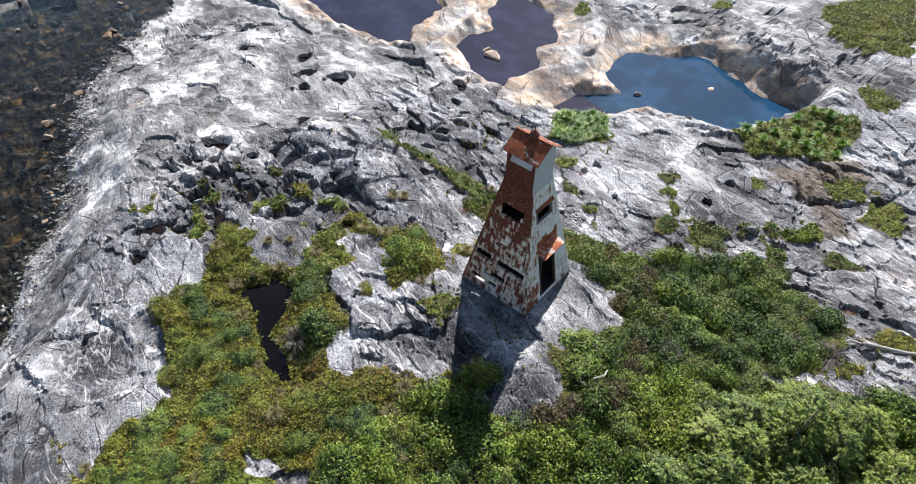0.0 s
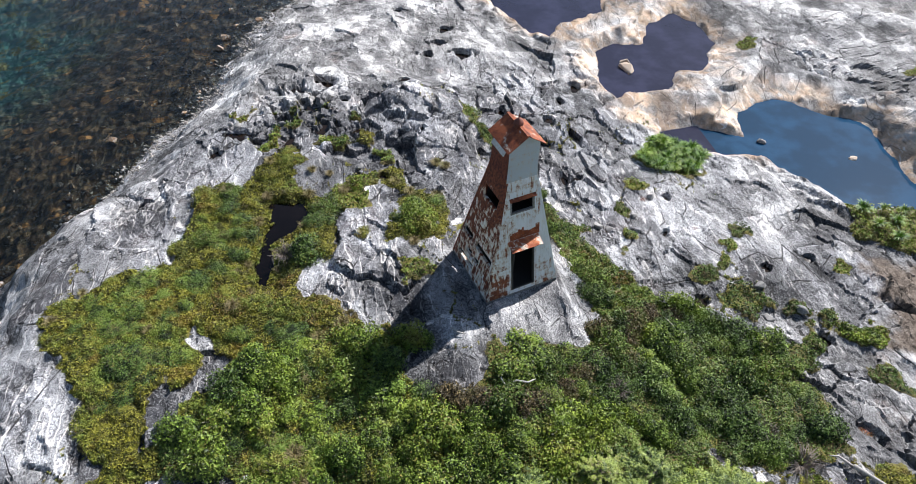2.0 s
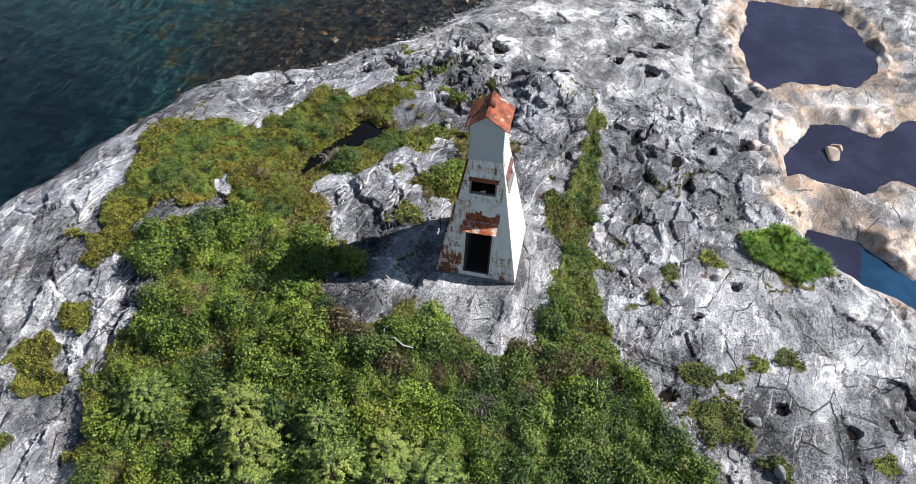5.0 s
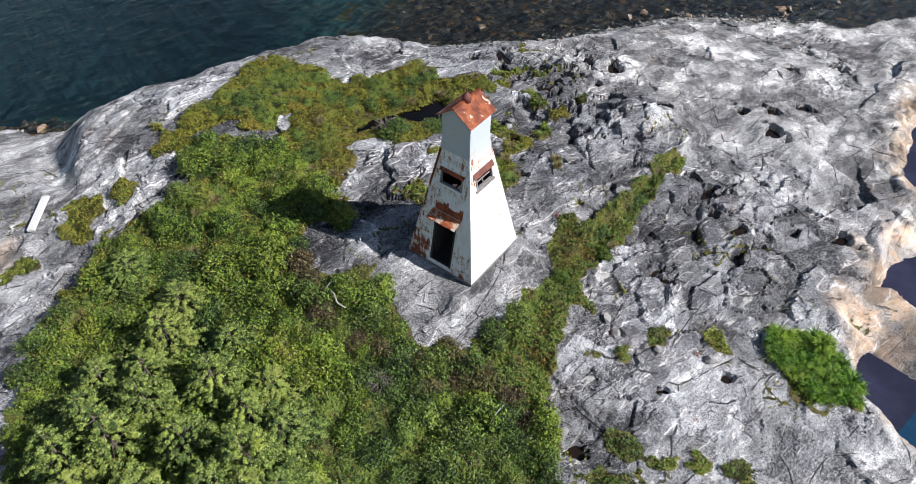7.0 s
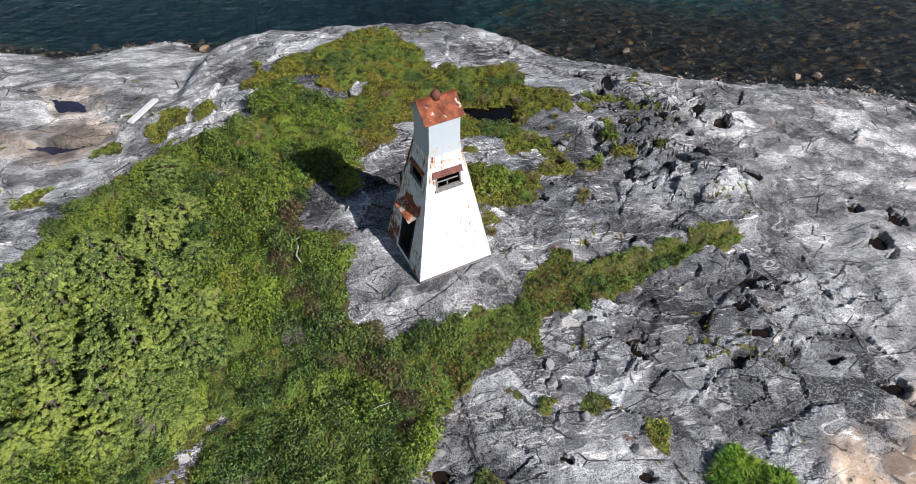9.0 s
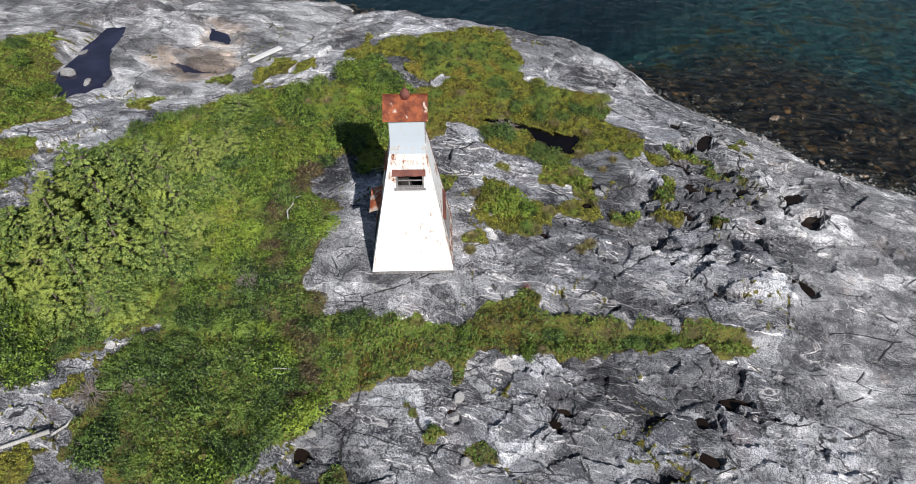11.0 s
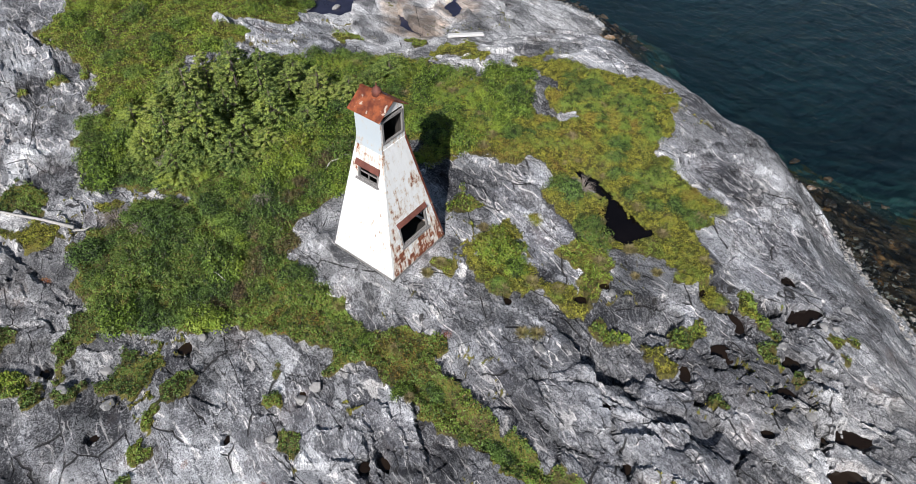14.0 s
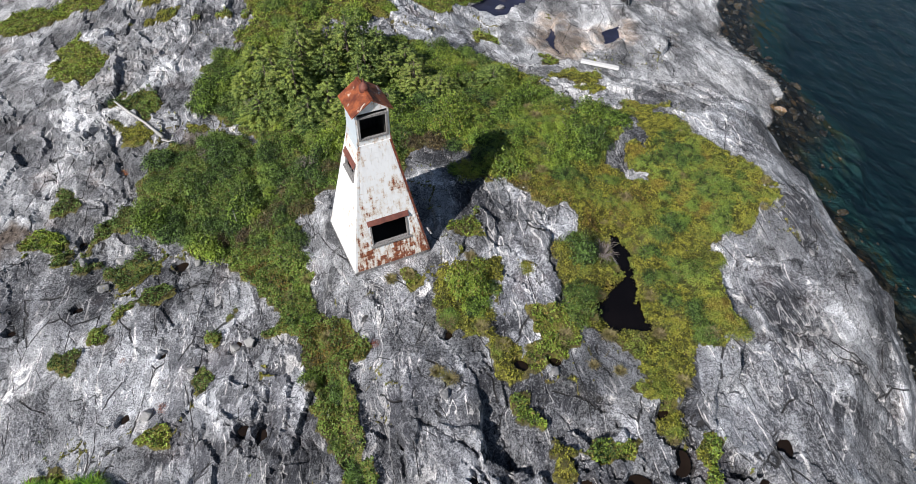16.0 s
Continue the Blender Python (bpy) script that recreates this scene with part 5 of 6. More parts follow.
def dome(rg, n, r, h, knobs=7):
    """Points and normals over an uneven bush top made of several knobs."""
    ks = [(rg.uniform(-0.55, 0.55) * r, rg.uniform(-0.55, 0.55) * r, rg.uniform(0.45, 0.72) * r, rg.uniform(0.55, 1.0) * h) for _ in range(knobs)] + [(0, 0, 0.7 * r, h)]
    pts, nrm = [], []
    for kx, ky, kr, kh in ks:
        m = n // len(ks)
        a, e = rg.uniform(0, 2 * np.pi, m), np.arcsin(rg.uniform(0.0, 1.0, m))
        d = np.stack([np.cos(a) * np.cos(e), np.sin(a) * np.cos(e), np.sin(e)], 1)
        rr = rg.uniform(0.50, 1.08, m)[:, None]
        pts.append(np.array([kx, ky, 0.0]) + d * rr * np.array([kr, kr, kh]))
        nrm.append(d * np.array([1, 1, 1.2]) + np.array([0, 0, 0.35]))
    return np.concatenate(pts), np.concatenate(nrm)


def shrub_meshes(kind, count, n, r, h, size, mat):
    made = []
    for k in range(count):
        rg = np.random.default_rng(100 * len(kind) + k)
        p, q = dome(rg, n, r, h)
        v, f = leaves(p, q, size, 0.75, rg, 0.62)
        bm = bmesh.new()
        for _ in range(6):
            a = rg.uniform(0, 6.28)
            tip = (0.55 * r * math.cos(a), 0.55 * r * math.sin(a), 0.7 * h)
            tube(bm, [(0, 0, -0.12), (tip[0] * 0.5, tip[1] * 0.5, 0.35 * h), tip], [0.014, 0.010, 0.004], 5)
        stems = bpy.data.meshes.new("stem")
        bm.to_mesh(stems)
        bm.free()
        stems.materials.append(TWIG)
        made.append((fast_mesh("foliage", v, f, mat), stems))
    return made


def plant(name, meshes, x, y, z, turn, scale, tall, label, category, group):
    ob = thing(name, pose(x, y, z, 0, 0, turn) @ Matrix.Diagonal((scale, scale, scale * tall, 1)), label, category, group)
    for part_name, me in zip(("foliage", "stem"), meshes):
        c = new(part_name, me)
        c.parent = ob
    return ob


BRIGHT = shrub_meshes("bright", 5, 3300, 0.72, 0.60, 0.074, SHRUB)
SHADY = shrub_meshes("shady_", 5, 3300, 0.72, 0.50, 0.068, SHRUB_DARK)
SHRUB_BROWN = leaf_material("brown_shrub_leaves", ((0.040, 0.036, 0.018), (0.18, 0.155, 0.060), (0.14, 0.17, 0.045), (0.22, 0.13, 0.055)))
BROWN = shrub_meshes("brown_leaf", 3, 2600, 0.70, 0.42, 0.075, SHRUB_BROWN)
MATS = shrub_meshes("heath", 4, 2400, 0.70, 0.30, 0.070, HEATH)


def scattered(names, gap, seed, margin=0.3):
    """Places at least gap apart inside the named patches of green."""
    rg = np.random.default_rng(seed)
    got = []
    for name in names:
        pts = greens[name]
        xs, ys = [p[0] for p in pts], [p[1] for p in pts]
        cand = np.stack([rg.uniform(min(xs), max(xs), 2500), rg.uniform(min(ys), max(ys), 2500)], 1)
        cand = cand[outline(pts, cand[:, 0], cand[:, 1]) < -margin]
        for c in cand:
            if all((c[0] - g[0]) ** 2 + (c[1] - g[1]) ** 2 > gap * gap for g in got):
                got.append((float(c[0]), float(c[1])))
    return [g for g in got if not any(outline(b, np.array([g[0]]), np.array([g[1]]))[0] < 0.3 for b in bares)]


def tower_clear(x, y, r=2.6):
    dry = all(outline(pts, np.array([x]), np.array([y]))[0] > 0.55 for pts, level, depth in pools.values())
    return dry and math.hypot(x - 11.6, y - 12.25) > r


def in_ochre(x, y):
    return any(outline(greens[k], np.array([x]), np.array([y]))[0] < 0.25 for k in greens if k in ("ochre_east", "ochre_cleft"))


places = [p for p in scattered(["shrubs_south", "shrubs_southeast", "spruce_stand", "shrubs_east"], 0.92, 11) if tower_clear(*p) and not in_ochre(*p)]
east = greens["shrubs_east"]
places += scattered(["far_south"], 1.5, 14)[:40]
for (x, y), z in zip(places, height([p[0] for p in places], [p[1] for p in places])):
    rr = random.random()
    shady = outline(east, np.array([x]), np.array([y]))[0] < -0.2 and rr < 0.92 or rr < 0.25
    meshes = random.choice(SHADY if shady else BRIGHT)
    plant("shrub", meshes, x, y, float(z) - 0.03, random.uniform(0, 360), random.uniform(0.75, 1.3), random.uniform(0.7, 1.5),
          "low dark green leafy shrub on thin soil" if shady else "low bright green leafy shrub on thin soil", "shrub", "low shrubs round the tower")
heath = [p for p in scattered(["heath_west", "heath_pond", "bush_patch"], 0.95, 12, 0.2) if tower_clear(*p) and not in_ochre(*p)]
heath = [p for p in heath if outline(greens["shrubs_south"], np.array([p[0]]), np.array([p[1]]))[0] > 0]
for (x, y), z in zip(heath, height([p[0] for p in heath], [p[1] for p in heath])):
    plant("heath_cushion", random.choice(MATS if random.random() < 0.7 else SHADY), x, y, float(z) - 0.03, random.uniform(0, 360), random.uniform(0.6, 1.0), random.uniform(0.6, 1.1),
          "yellow-green heath cushion on bedrock", "shrub", "heath cushions")
for x, y in ((9.6, 6.5), (10.6, 6.3), (11.6, 6.4), (12.6, 6.7), (13.4, 7.2), (14.3, 8.0), (14.8, 9.2), (15.2, 7.6), (16.2, 9.5), (17.2, 10.0), (15.6, 8.8), (18.3, 9.9), (8.4, 6.6)):
    plant("shrub", random.choice(BROWN), x, y, float(height(x, y)[0]) + 0.04, random.uniform(0, 360), random.uniform(0.7, 1.1), random.uniform(0.9, 1.4), "low brownish shrub turning autumn-coloured at the rock edge", "shrub", "brown shrubs at the rock edge")
for x, y in scattered(["crack_strip", "crack_strip_north"], 1.15, 19, 0.15):
    if tower_clear(x, y) and not in_ochre(x, y):
        plant("shrub", random.choice(BRIGHT + SHADY), x, y, float(height(x, y)[0]) - 0.02, random.uniform(0, 360), random.uniform(0.45, 0.75), random.uniform(0.8, 1.3), "small green leafy shrub in a long rock cleft", "shrub", "shrubs in the cleft")
crg = np.random.default_rng(41)
mats = []
for cx, cy, r, n in ((-2.4, 10.2, 1.9, 30), (0.5, 6.5, 1.1, 12), (3.0, 8.8, 1.4, 12), (3.2, 5.2, 1.2, 8), (0.9, 14.9, 1.2, 6), (-2.6, 12.6, 1.0, 6)):
    for _ in range(n):
        a, q = crg.uniform(0, 6.28), r * math.sqrt(crg.uniform(0, 1))
        mats.append((cx + q * math.cos(a), cy + q * math.sin(a)))
mats = [p for p in mats if tower_clear(*p) and on_grid(grid_veg, *p)[0] > 0.6]
for x, y in mats:
    plant("juniper_cushion", SHADY[int(crg.integers(5))], x, y, float(height(x, y)[0]) - 0.04, crg.uniform(0, 360), crg.uniform(0.55, 0.9), crg.uniform(0.5, 0.9), "dark green juniper cushion on bedrock", "shrub", "dark cushions on the heath")
for x, y, s, tall, meshes, label in ((8.6, 15.15, 1.15, 1.25, BRIGHT[0], "rounded green bush in a rock cleft"), (8.45, 16.2, 0.85, 0.9, BRIGHT[1], "rounded green bush in a rock cleft"),
                                     (3.85, 14.3, 1.25, 1.1, SHADY[2], "greyish green bush beside the black pond"), (6.2, 14.9, 0.55, 0.8, MATS[1], "small heath bush on bare rock")):
    plant("bush", meshes, x, y, float(height(x, y)[0]) - 0.05, 40 * x, s, tall, label, "bush", "single bushes")


def carpet(name, mask_names, density, size, lift, mat, label, category, seed, upright=0.9):
    """A cover of loose leaves on the ground."""
    rg = np.random.default_rng(seed)
    xs, ys = [], []
    for key in mask_names:
        pts = greens[key]
        x0, x1 = min(p[0] for p in pts) - 0.3, max(p[0] for p in pts) + 0.3
        y0, y1 = min(p[1] for p in pts) - 0.3, max(p[1] for p in pts) + 0.3
        n = int((x1 - x0) * (y1 - y0) * density)
        x, y = rg.uniform(x0, x1, n), rg.uniform(y0, y1, n)
        keep = outline(pts, x, y) < 0.3
        xs.append(x[keep])
        ys.append(y[keep])
    x, y = np.concatenate(xs), np.concatenate(ys)
    z = height(x, y)
    keep = (on_grid(grid_veg, x, y) > 0.62) & (np.hypot(x - 11.6, y - 12.25) > 1.9)
    x, y, z = x[keep], y[keep], z[keep]
    z = z + lift * (0.40 + 1.7 * fbm(x, y, 0.9, 3, seed)).clip(0.02, 1.5) * rg.uniform(0.35, 1.0, len(x))
    nor = np.tile(np.array([0.0, 0.0, upright]), (len(x), 1))
    v, f = leaves(np.stack([x, y, z], 1), nor, size, 0.7, rg)
    return tagged(new(name, fast_mesh(name, v, f, mat)), label, category, kind="stuff")


# darker leaves under the shrubs, coloured so the gaps between look shaded
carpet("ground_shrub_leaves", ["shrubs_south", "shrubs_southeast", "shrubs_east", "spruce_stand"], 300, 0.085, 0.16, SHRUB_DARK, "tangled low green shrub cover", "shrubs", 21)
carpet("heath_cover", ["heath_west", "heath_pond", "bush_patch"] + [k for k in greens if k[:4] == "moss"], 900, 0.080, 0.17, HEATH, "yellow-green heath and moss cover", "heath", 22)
carpet("far_green", ["far_northeast", "pool_bank", "far_south", "pool_tuft"] + [k for k in greens if k[:5] == "clump" or k[:4] == "tuft"], 300, 0.105, 0.25, SHRUB, "patches of green plants between rocks", "shrubs", 23)
carpet("strip_plants", ["crack_strip", "crack_strip_north"], 700, 0.085, 0.32, SHRUB_DARK, "leafy green plants filling a long rock cleft", "shrubs", 30)
carpet("cleft_plants", [k for k in greens if k[:5] == "cleft"], 620, 0.085, 0.28, SHRUB_DARK, "green and brown plants along clefts in the rock", "shrubs", 29)


OCHRE = leaf_material("ochre_heath_leaves", ((0.060, 0.048, 0.012), (0.26, 0.20, 0.040), (0.20, 0.21, 0.040), (0.30, 0.11, 0.035)), 0.6)
carpet("ochre_heath", [k for k in greens if k[:5] == "ochre"], 420, 0.080, 0.20, OCHRE, "ochre and rust-tinged heath cover", "heath", 27)
rg = np.random.default_rng(24)
sx, sy = rg.uniform(-8, 26, 330000), rg.uniform(-2, 30, 330000)
keep = (on_grid(grid_veg, sx, sy) > 0.5) & (green_cover(sx, sy) < 0.4)
sx, sy = sx[keep], sy[keep]
v, f = leaves(np.stack([sx, sy, height(sx, sy) + 0.12 * rg.random(len(sx))], 1), np.tile(np.array([0.0, 0.0, 0.9]), (len(sx), 1)), 0.085, 0.7, rg)
tagged(new("crack_plants", fast_mesh("crack_plants", v, f, HEATH)), "small plants growing along cracks in the rock", "plants", kind="stuff")


def spruce_mesh(seed, tall, wide):
    """A dense crown of needle clumps in uneven whorls, round a trunk with bare inner twigs."""
    rg = np.random.default_rng(seed)
    pts, nrm = [], []
    level = 0.22
    while level < tall:
        f = level / tall
        reach = wide * (1 - f) ** 0.8 * rg.uniform(0.82, 1.12) + 0.05
        for ring, share in ((1.0, 1.0), (0.55, 0.6)):
            for k in range(max(2, int(share * 6.28 * reach * ring / 0.27))):
                a = rg.uniform(0, 2 * np.pi)
                out = np.array([math.cos(a), math.sin(a), 0.0])
                far = reach * ring * rg.uniform(0.70, 1.06)
                c = out * far + np.array([0, 0, level - 0.16 * far + rg.normal() * 0.05])
                size = rg.uniform(0.10, 0.19) * (1.0 - 0.35 * f)
                n = int(30 + 330 * size)
                d = rg.normal(size=(n, 3))
                d /= np.linalg.norm(d, axis=1, keepdims=True)
                along = rg.uniform(-0.5, 1.0, n)[:, None] * out * size * 1.1
                pts.append(c + along + d * size * rg.uniform(0.35, 1.0, n)[:, None] * np.array([0.85, 0.85, 0.62]))
                nrm.append(d + 0.35 * out + np.array([0, 0, 0.45]))
        level += 0.23 + 0.07 * rg.random()
    v, q = leaves(np.concatenate(pts), np.concatenate(nrm), 0.085, 0.45, rg, 0.5)
    crown = fast_mesh("crown", v, q, NEEDLES)
    bm = bmesh.new()
    tube(bm, [(0, 0, -0.2), (0.01, 0, tall * 0.5), (0, 0, tall)], [0.075, 0.045, 0.008], 8)
    for _ in range(26):
        z = rg.uniform(0.15, 0.85) * tall
        a = rg.uniform(0, 6.28)
        l = wide * (1 - z / tall) ** 0.75 * 0.8
        tube(bm, [(0, 0, z), (l * math.cos(a), l * math.sin(a), z + 0.1 * l)], [0.016, 0.004], 5)
    trunk = bpy.data.meshes.new("trunk")
    bm.to_mesh(trunk)
    bm.free()
    trunk.materials.append(BARK)
    return crown, trunk


SPRUCE = [spruce_mesh(301 + k, 3.4, 1.5) for k in range(4)]
for i, (x, y, top) in enumerate(((14.4, -1.15, 2.95), (16.2, 0.7, 2.1), (15.0, 0.55, 2.3), (14.75, 1.65, 2.7), (11.2, 0.0, 2.3), (11.6, 2.0, 2.1), (8.8, 1.4, 1.8), (12.0, -1.25, 2.95),
                                 (13.2, 0.4, 2.2), (15.9, 2.0, 1.0), (13.2, 2.4, 1.5), (9.9, 0.4, 1.6), (16.0, -0.9, 1.9), (13.0, -2.5, 2.3), (10.4, -1.6, 1.9), (12.6, 3.4, 0.9), (17.3, 0.6, 1.2), (14.2, 3.0, 1.1), (16.6, 2.2, 0.7), (9.0, -0.9, 1.2), (14.6, -3.0, 1.7), (7.6, 2.4, 1.3), (10.3, 3.1, 1.1), (17.0, -1.8, 1.1), (4.6, 1.4, 0.9), (11.4, -2.6, 2.4), (15.6, 1.3, 1.8))):
    ground_z = float(height(x, y)[0])
    s = (top + 0.25 - ground_z) / 3.4
    tree = thing("spruce_tree", pose(x, y, ground_z - 0.05, 0, 0, 67 * i) @ Matrix.Diagonal((max(s, 0.85), max(s, 0.85), s, 1)), "short wind-pruned dark green spruce tree", "tree", "stunted spruces")
    for part_name, me in zip(("crown", "trunk"), SPRUCE[i % 4]):
        c = new(part_name, me)
        c.parent = tree


# ---- tufts, dead wood, stones ----
SEDGE = leaf_material("dry_sedge", ((0.15, 0.14, 0.055), (0.33, 0.30, 0.13), (0.24, 0.25, 0.07), (0.36, 0.30, 0.15)), 0.8)
RED_LEAF = leaf_material("red_heath_leaves", ((0.22, 0.06, 0.03), (0.36, 0.11, 0.04), (0.30, 0.16, 0.04), (0.40, 0.20, 0.06)), 0.8)


def grass_mesh(seed, n, length, mat, thick=0.018):
    rg = np.random.default_rng(seed)
    verts, faces = [], []
    for i in range(n):
        a, lean = rg.uniform(0, 6.28), rg.uniform(0.1, 1.0)
        out = np.array([math.cos(a), math.sin(a), 0.0])
        side = np.array([-math.sin(a), math.cos(a), 0.0]) * thick
        foot = out * rg.uniform(0, 0.16)
        l = length * rg.uniform(0.6, 1.2)
        mid = foot + out * lean * l * 0.35 + np.array([0, 0, l * 0.6])
        tip = foot + out * lean * l * 0.95 + np.array([0, 0, l * (0.95 - 0.45 * lean)])
        b = len(verts)
        verts += [foot - side, foot + side, mid + side, mid - side, tip]
        faces += [(b, b + 1, b + 2, b + 3), (b + 3, b + 2, b + 4, b + 4)]
    blades = [f for f in faces if f[2] != f[3]]
    tips = [(f[0], f[1], f[2]) for f in faces if f[2] == f[3]]
    me = bpy.data.meshes.new("grass_tuft")
    me.from_pydata([tuple(v) for v in verts], [], blades + tips)
    me.materials.append(mat)
    return me


GREEN_TUFT = [grass_mesh(401 + k, 150, 0.55, GRASS) for k in range(3)]
DRY_TUFT = [grass_mesh(411 + k, 260, 0.24, SEDGE, 0.007) for k in range(3)]
bank = [p for p in scattered(["pool_tuft"], 0.26, 31, 0.1)] + [p for p in scattered(["pool_bank"], 0.85, 32, 0.3)]
for x, y in bank:
    t = new("grass_tuft", random.choice(GREEN_TUFT))
    t.matrix_world = pose(x, y, float(height(x, y)[0]) - 0.02, 0, 0, random.uniform(0, 360)) @ Matrix.Scale(random.uniform(0.6, 1.05), 4)
    tagged(t, "lush green grass tuft on the pool bank", "grass", "bank grass tufts")
pond_line = pools["pond"][0]
dry = [p for p in scattered(["heath_pond", "heath_west", "bush_patch", "crack_strip"], 0.8, 33, 0.05) if 0.25 < outline(pond_line, np.array([p[0]]), np.array([p[1]]))[0] and tower_clear(p[0], p[1], 2.2)]
random.shuffle(dry)
ring = [(x + 0.35 * (x - 2.6) / math.hypot(x - 2.6, y - 15.4), y + 0.35 * (y - 15.4) / math.hypot(x - 2.6, y - 15.4)) for x, y in pond_line]
for x, y in dry[:45] + ring + [(5.6, 17.9), (6.0, 18.3), (7.0, 18.2), (9.9, 19.0), (10.3, 18.7), (7.9, 18.0), (5.0, 19.2), (4.2, 19.6), (10.7, 14.4), (11.4, 14.5)]:
    t = new("sedge_tuft", random.choice(DRY_TUFT))
    t.matrix_world = pose(x, y, float(height(x, y)[0]) - 0.02, 0, 0, random.uniform(0, 360)) @ Matrix.Scale(random.uniform(0.7, 1.3), 4)
    tagged(t, "straw-coloured sedge tuft in damp heath", "sedge", "sedge tufts")
for x, y, s in ((23.3, 4.0, 0.5), (17.1, 11.9, 0.28), (16.6, 12.5, 0.3), (15.6, 13.6, 0.25), (12.2, 16.9, 0.35), (19.9, 17.2, 0.3), (21.6, 14.9, 0.25), (5.1, 7.7, 0.3)):
    rg = np.random.default_rng(int(x * 10))
    p, q = dome(rg, 320, 0.8, 0.25)
    v, f = leaves(p, q, 0.09, 0.7, rg)
    plant("red_heath", (fast_mesh("foliage", v, f, RED_LEAF), MATS[0][1]), x, y, float(height(x, y)[0]) - 0.02, 0, s, 1.0, "rust-red autumn heath clump on rock", "heath", "red heath clumps")


def log(name, pts, radii, mat, label, category="driftwood"):
    bm = bmesh.new()
    floor = [float(height(x, y)[0]) for x, y, up in pts]
    straight = [floor[0] + (floor[-1] - floor[0]) * i / (len(pts) - 1) for i in range(len(pts))]
    lift = max(0.0, max(a - c for a, c in zip(floor, straight))) * 0.6
    path = [Vector((x, y, z + lift + up)) for (x, y, up), z in zip(pts, straight)]
    tube(bm, path, radii, 9)
    ob = part(name, bm, mat, None, label, True)
    return tagged(ob, category=category)


log("driftwood_log", [(24.15, -0.55, 0.07), (23.25, 0.55, 0.12), (22.3, 1.55, 0.09), (21.4, 2.7, 0.10)], [0.045, 0.06, 0.065, 0.085], DRIFT, "long bleached driftwood log stranded on rock")
log("driftwood_log", [(21.45, 2.75, 0.15), (21.1, 3.1, 0.25), (20.75, 3.15, 0.3)], [0.05, 0.04, 0.015], DRIFT, "short bleached root of driftwood on rock")
log("driftwood_stick", [(10.35, 6.75, 0.30), (10.8, 6.9, 0.38), (11.2, 6.8, 0.36), (11.5, 6.95, 0.30)], [0.02, 0.03, 0.035, 0.02], DRIFT, "thin bleached stick at the rock edge")
log("driftwood_stick", [(10.45, 6.7, 0.3), (10.3, 7.05, 0.35), (10.45, 7.3, 0.3)], [0.03, 0.02, 0.012], DRIFT, "thin bleached stick at the rock edge")
log("driftwood_stick", [(17.5, 9.4, 0.55), (17.6, 9.0, 0.62), (17.75, 8.55, 0.55)], [0.012, 0.018, 0.012], DRIFT, "thin bleached stick lying on shrubs")
log("driftwood_stick", [(9.0, 9.3, 0.1), (9.15, 9.05, 0.14), (9.4, 8.95, 0.1)], [0.03, 0.035, 0.02], DRIFT, "thin bleached stick at the rock edge")
log("driftwood_log", [(10.0, -15.8, 0.15), (9.3, -15.6, 0.25), (8.5, -15.4, 0.2)], [0.10, 0.12, 0.07], DRIFT, "bleached driftwood log lying in green heath")
log("driftwood_stick", [(9.0, -13.9, 0.2), (8.7, -13.8, 0.25), (8.4, -13.5, 0.2)], [0.05, 0.05, 0.03], DRIFT, "short bleached driftwood lying in green heath")
bm = bmesh.new()
a, c = Vector((-1.2, -1.15, 0)), Vector((-3.1, -0.05, 0))
zz = max(float(height(p.x, p.y)[0]) for p in (a, c, (a + c) / 2)) + 0.02
box(bm, -1.1, 1.1, -0.16, 0.16, 0, 0.14, Matrix.Translation(((a.x + c.x) / 2, (a.y + c.y) / 2, zz)) @ Matrix.Rotation(math.atan2(c.y - a.y, c.x - a.x), 4, "Z"))
bmesh.ops.bevel(bm, geom=bm.edges[:], offset=0.03, segments=2, affect="EDGES")
BAULK = wood_material("white_painted_timber", (0.60, 0.59, 0.57), (0.82, 0.81, 0.79))
tagged(part("timber_baulk", bm, BAULK, None, "white painted squared timber stranded on rock"), category="timber")


def brush(x, y, r, h, n, seed, label):
    """A dead shrub: bare grey twigs."""
    rg = np.random.default_rng(seed)
    bm = bmesh.new()
    for _ in range(n):
        a, l = rg.uniform(0, 6.28), rg.uniform(0.6, 1.0)
        dx, dy = math.cos(a) * r * l, math.sin(a) * r * l
        tube(bm, [(0.1 * dx, 0.1 * dy, -0.05), (0.5 * dx + rg.normal() * 0.05, 0.5 * dy + rg.normal() * 0.05, h * rg.uniform(0.5, 0.9)), (dx, dy, h * rg.uniform(0.3, 1.0))], [0.014, 0.010, 0.003], 4)
    ob = part("dead_brush", bm, TWIG, None, label)
    ob.location = (x, y, float(height(x, y)[0]))
    return tagged(ob, category="dead shrub", group="dead shrubs")


brush(19.8, 3.1, 0.9, 0.35, 110, 1, "flattened dead grey shrub of bare twigs")
brush(14.4, 6.4, 0.6, 0.55, 80, 2, "dead grey shrub among green shrubs")
brush(3.05, 14.35, 0.75, 0.55, 80, 3, "bare grey twigs over the pond edge")
brush(16.9, 1.9, 0.6, 0.9, 60, 4, "dead grey shrub beside spruces")
brush(19.2, 4.4, 0.6, 0.35, 70, 5, "flattened dead grey shrub of bare twigs")


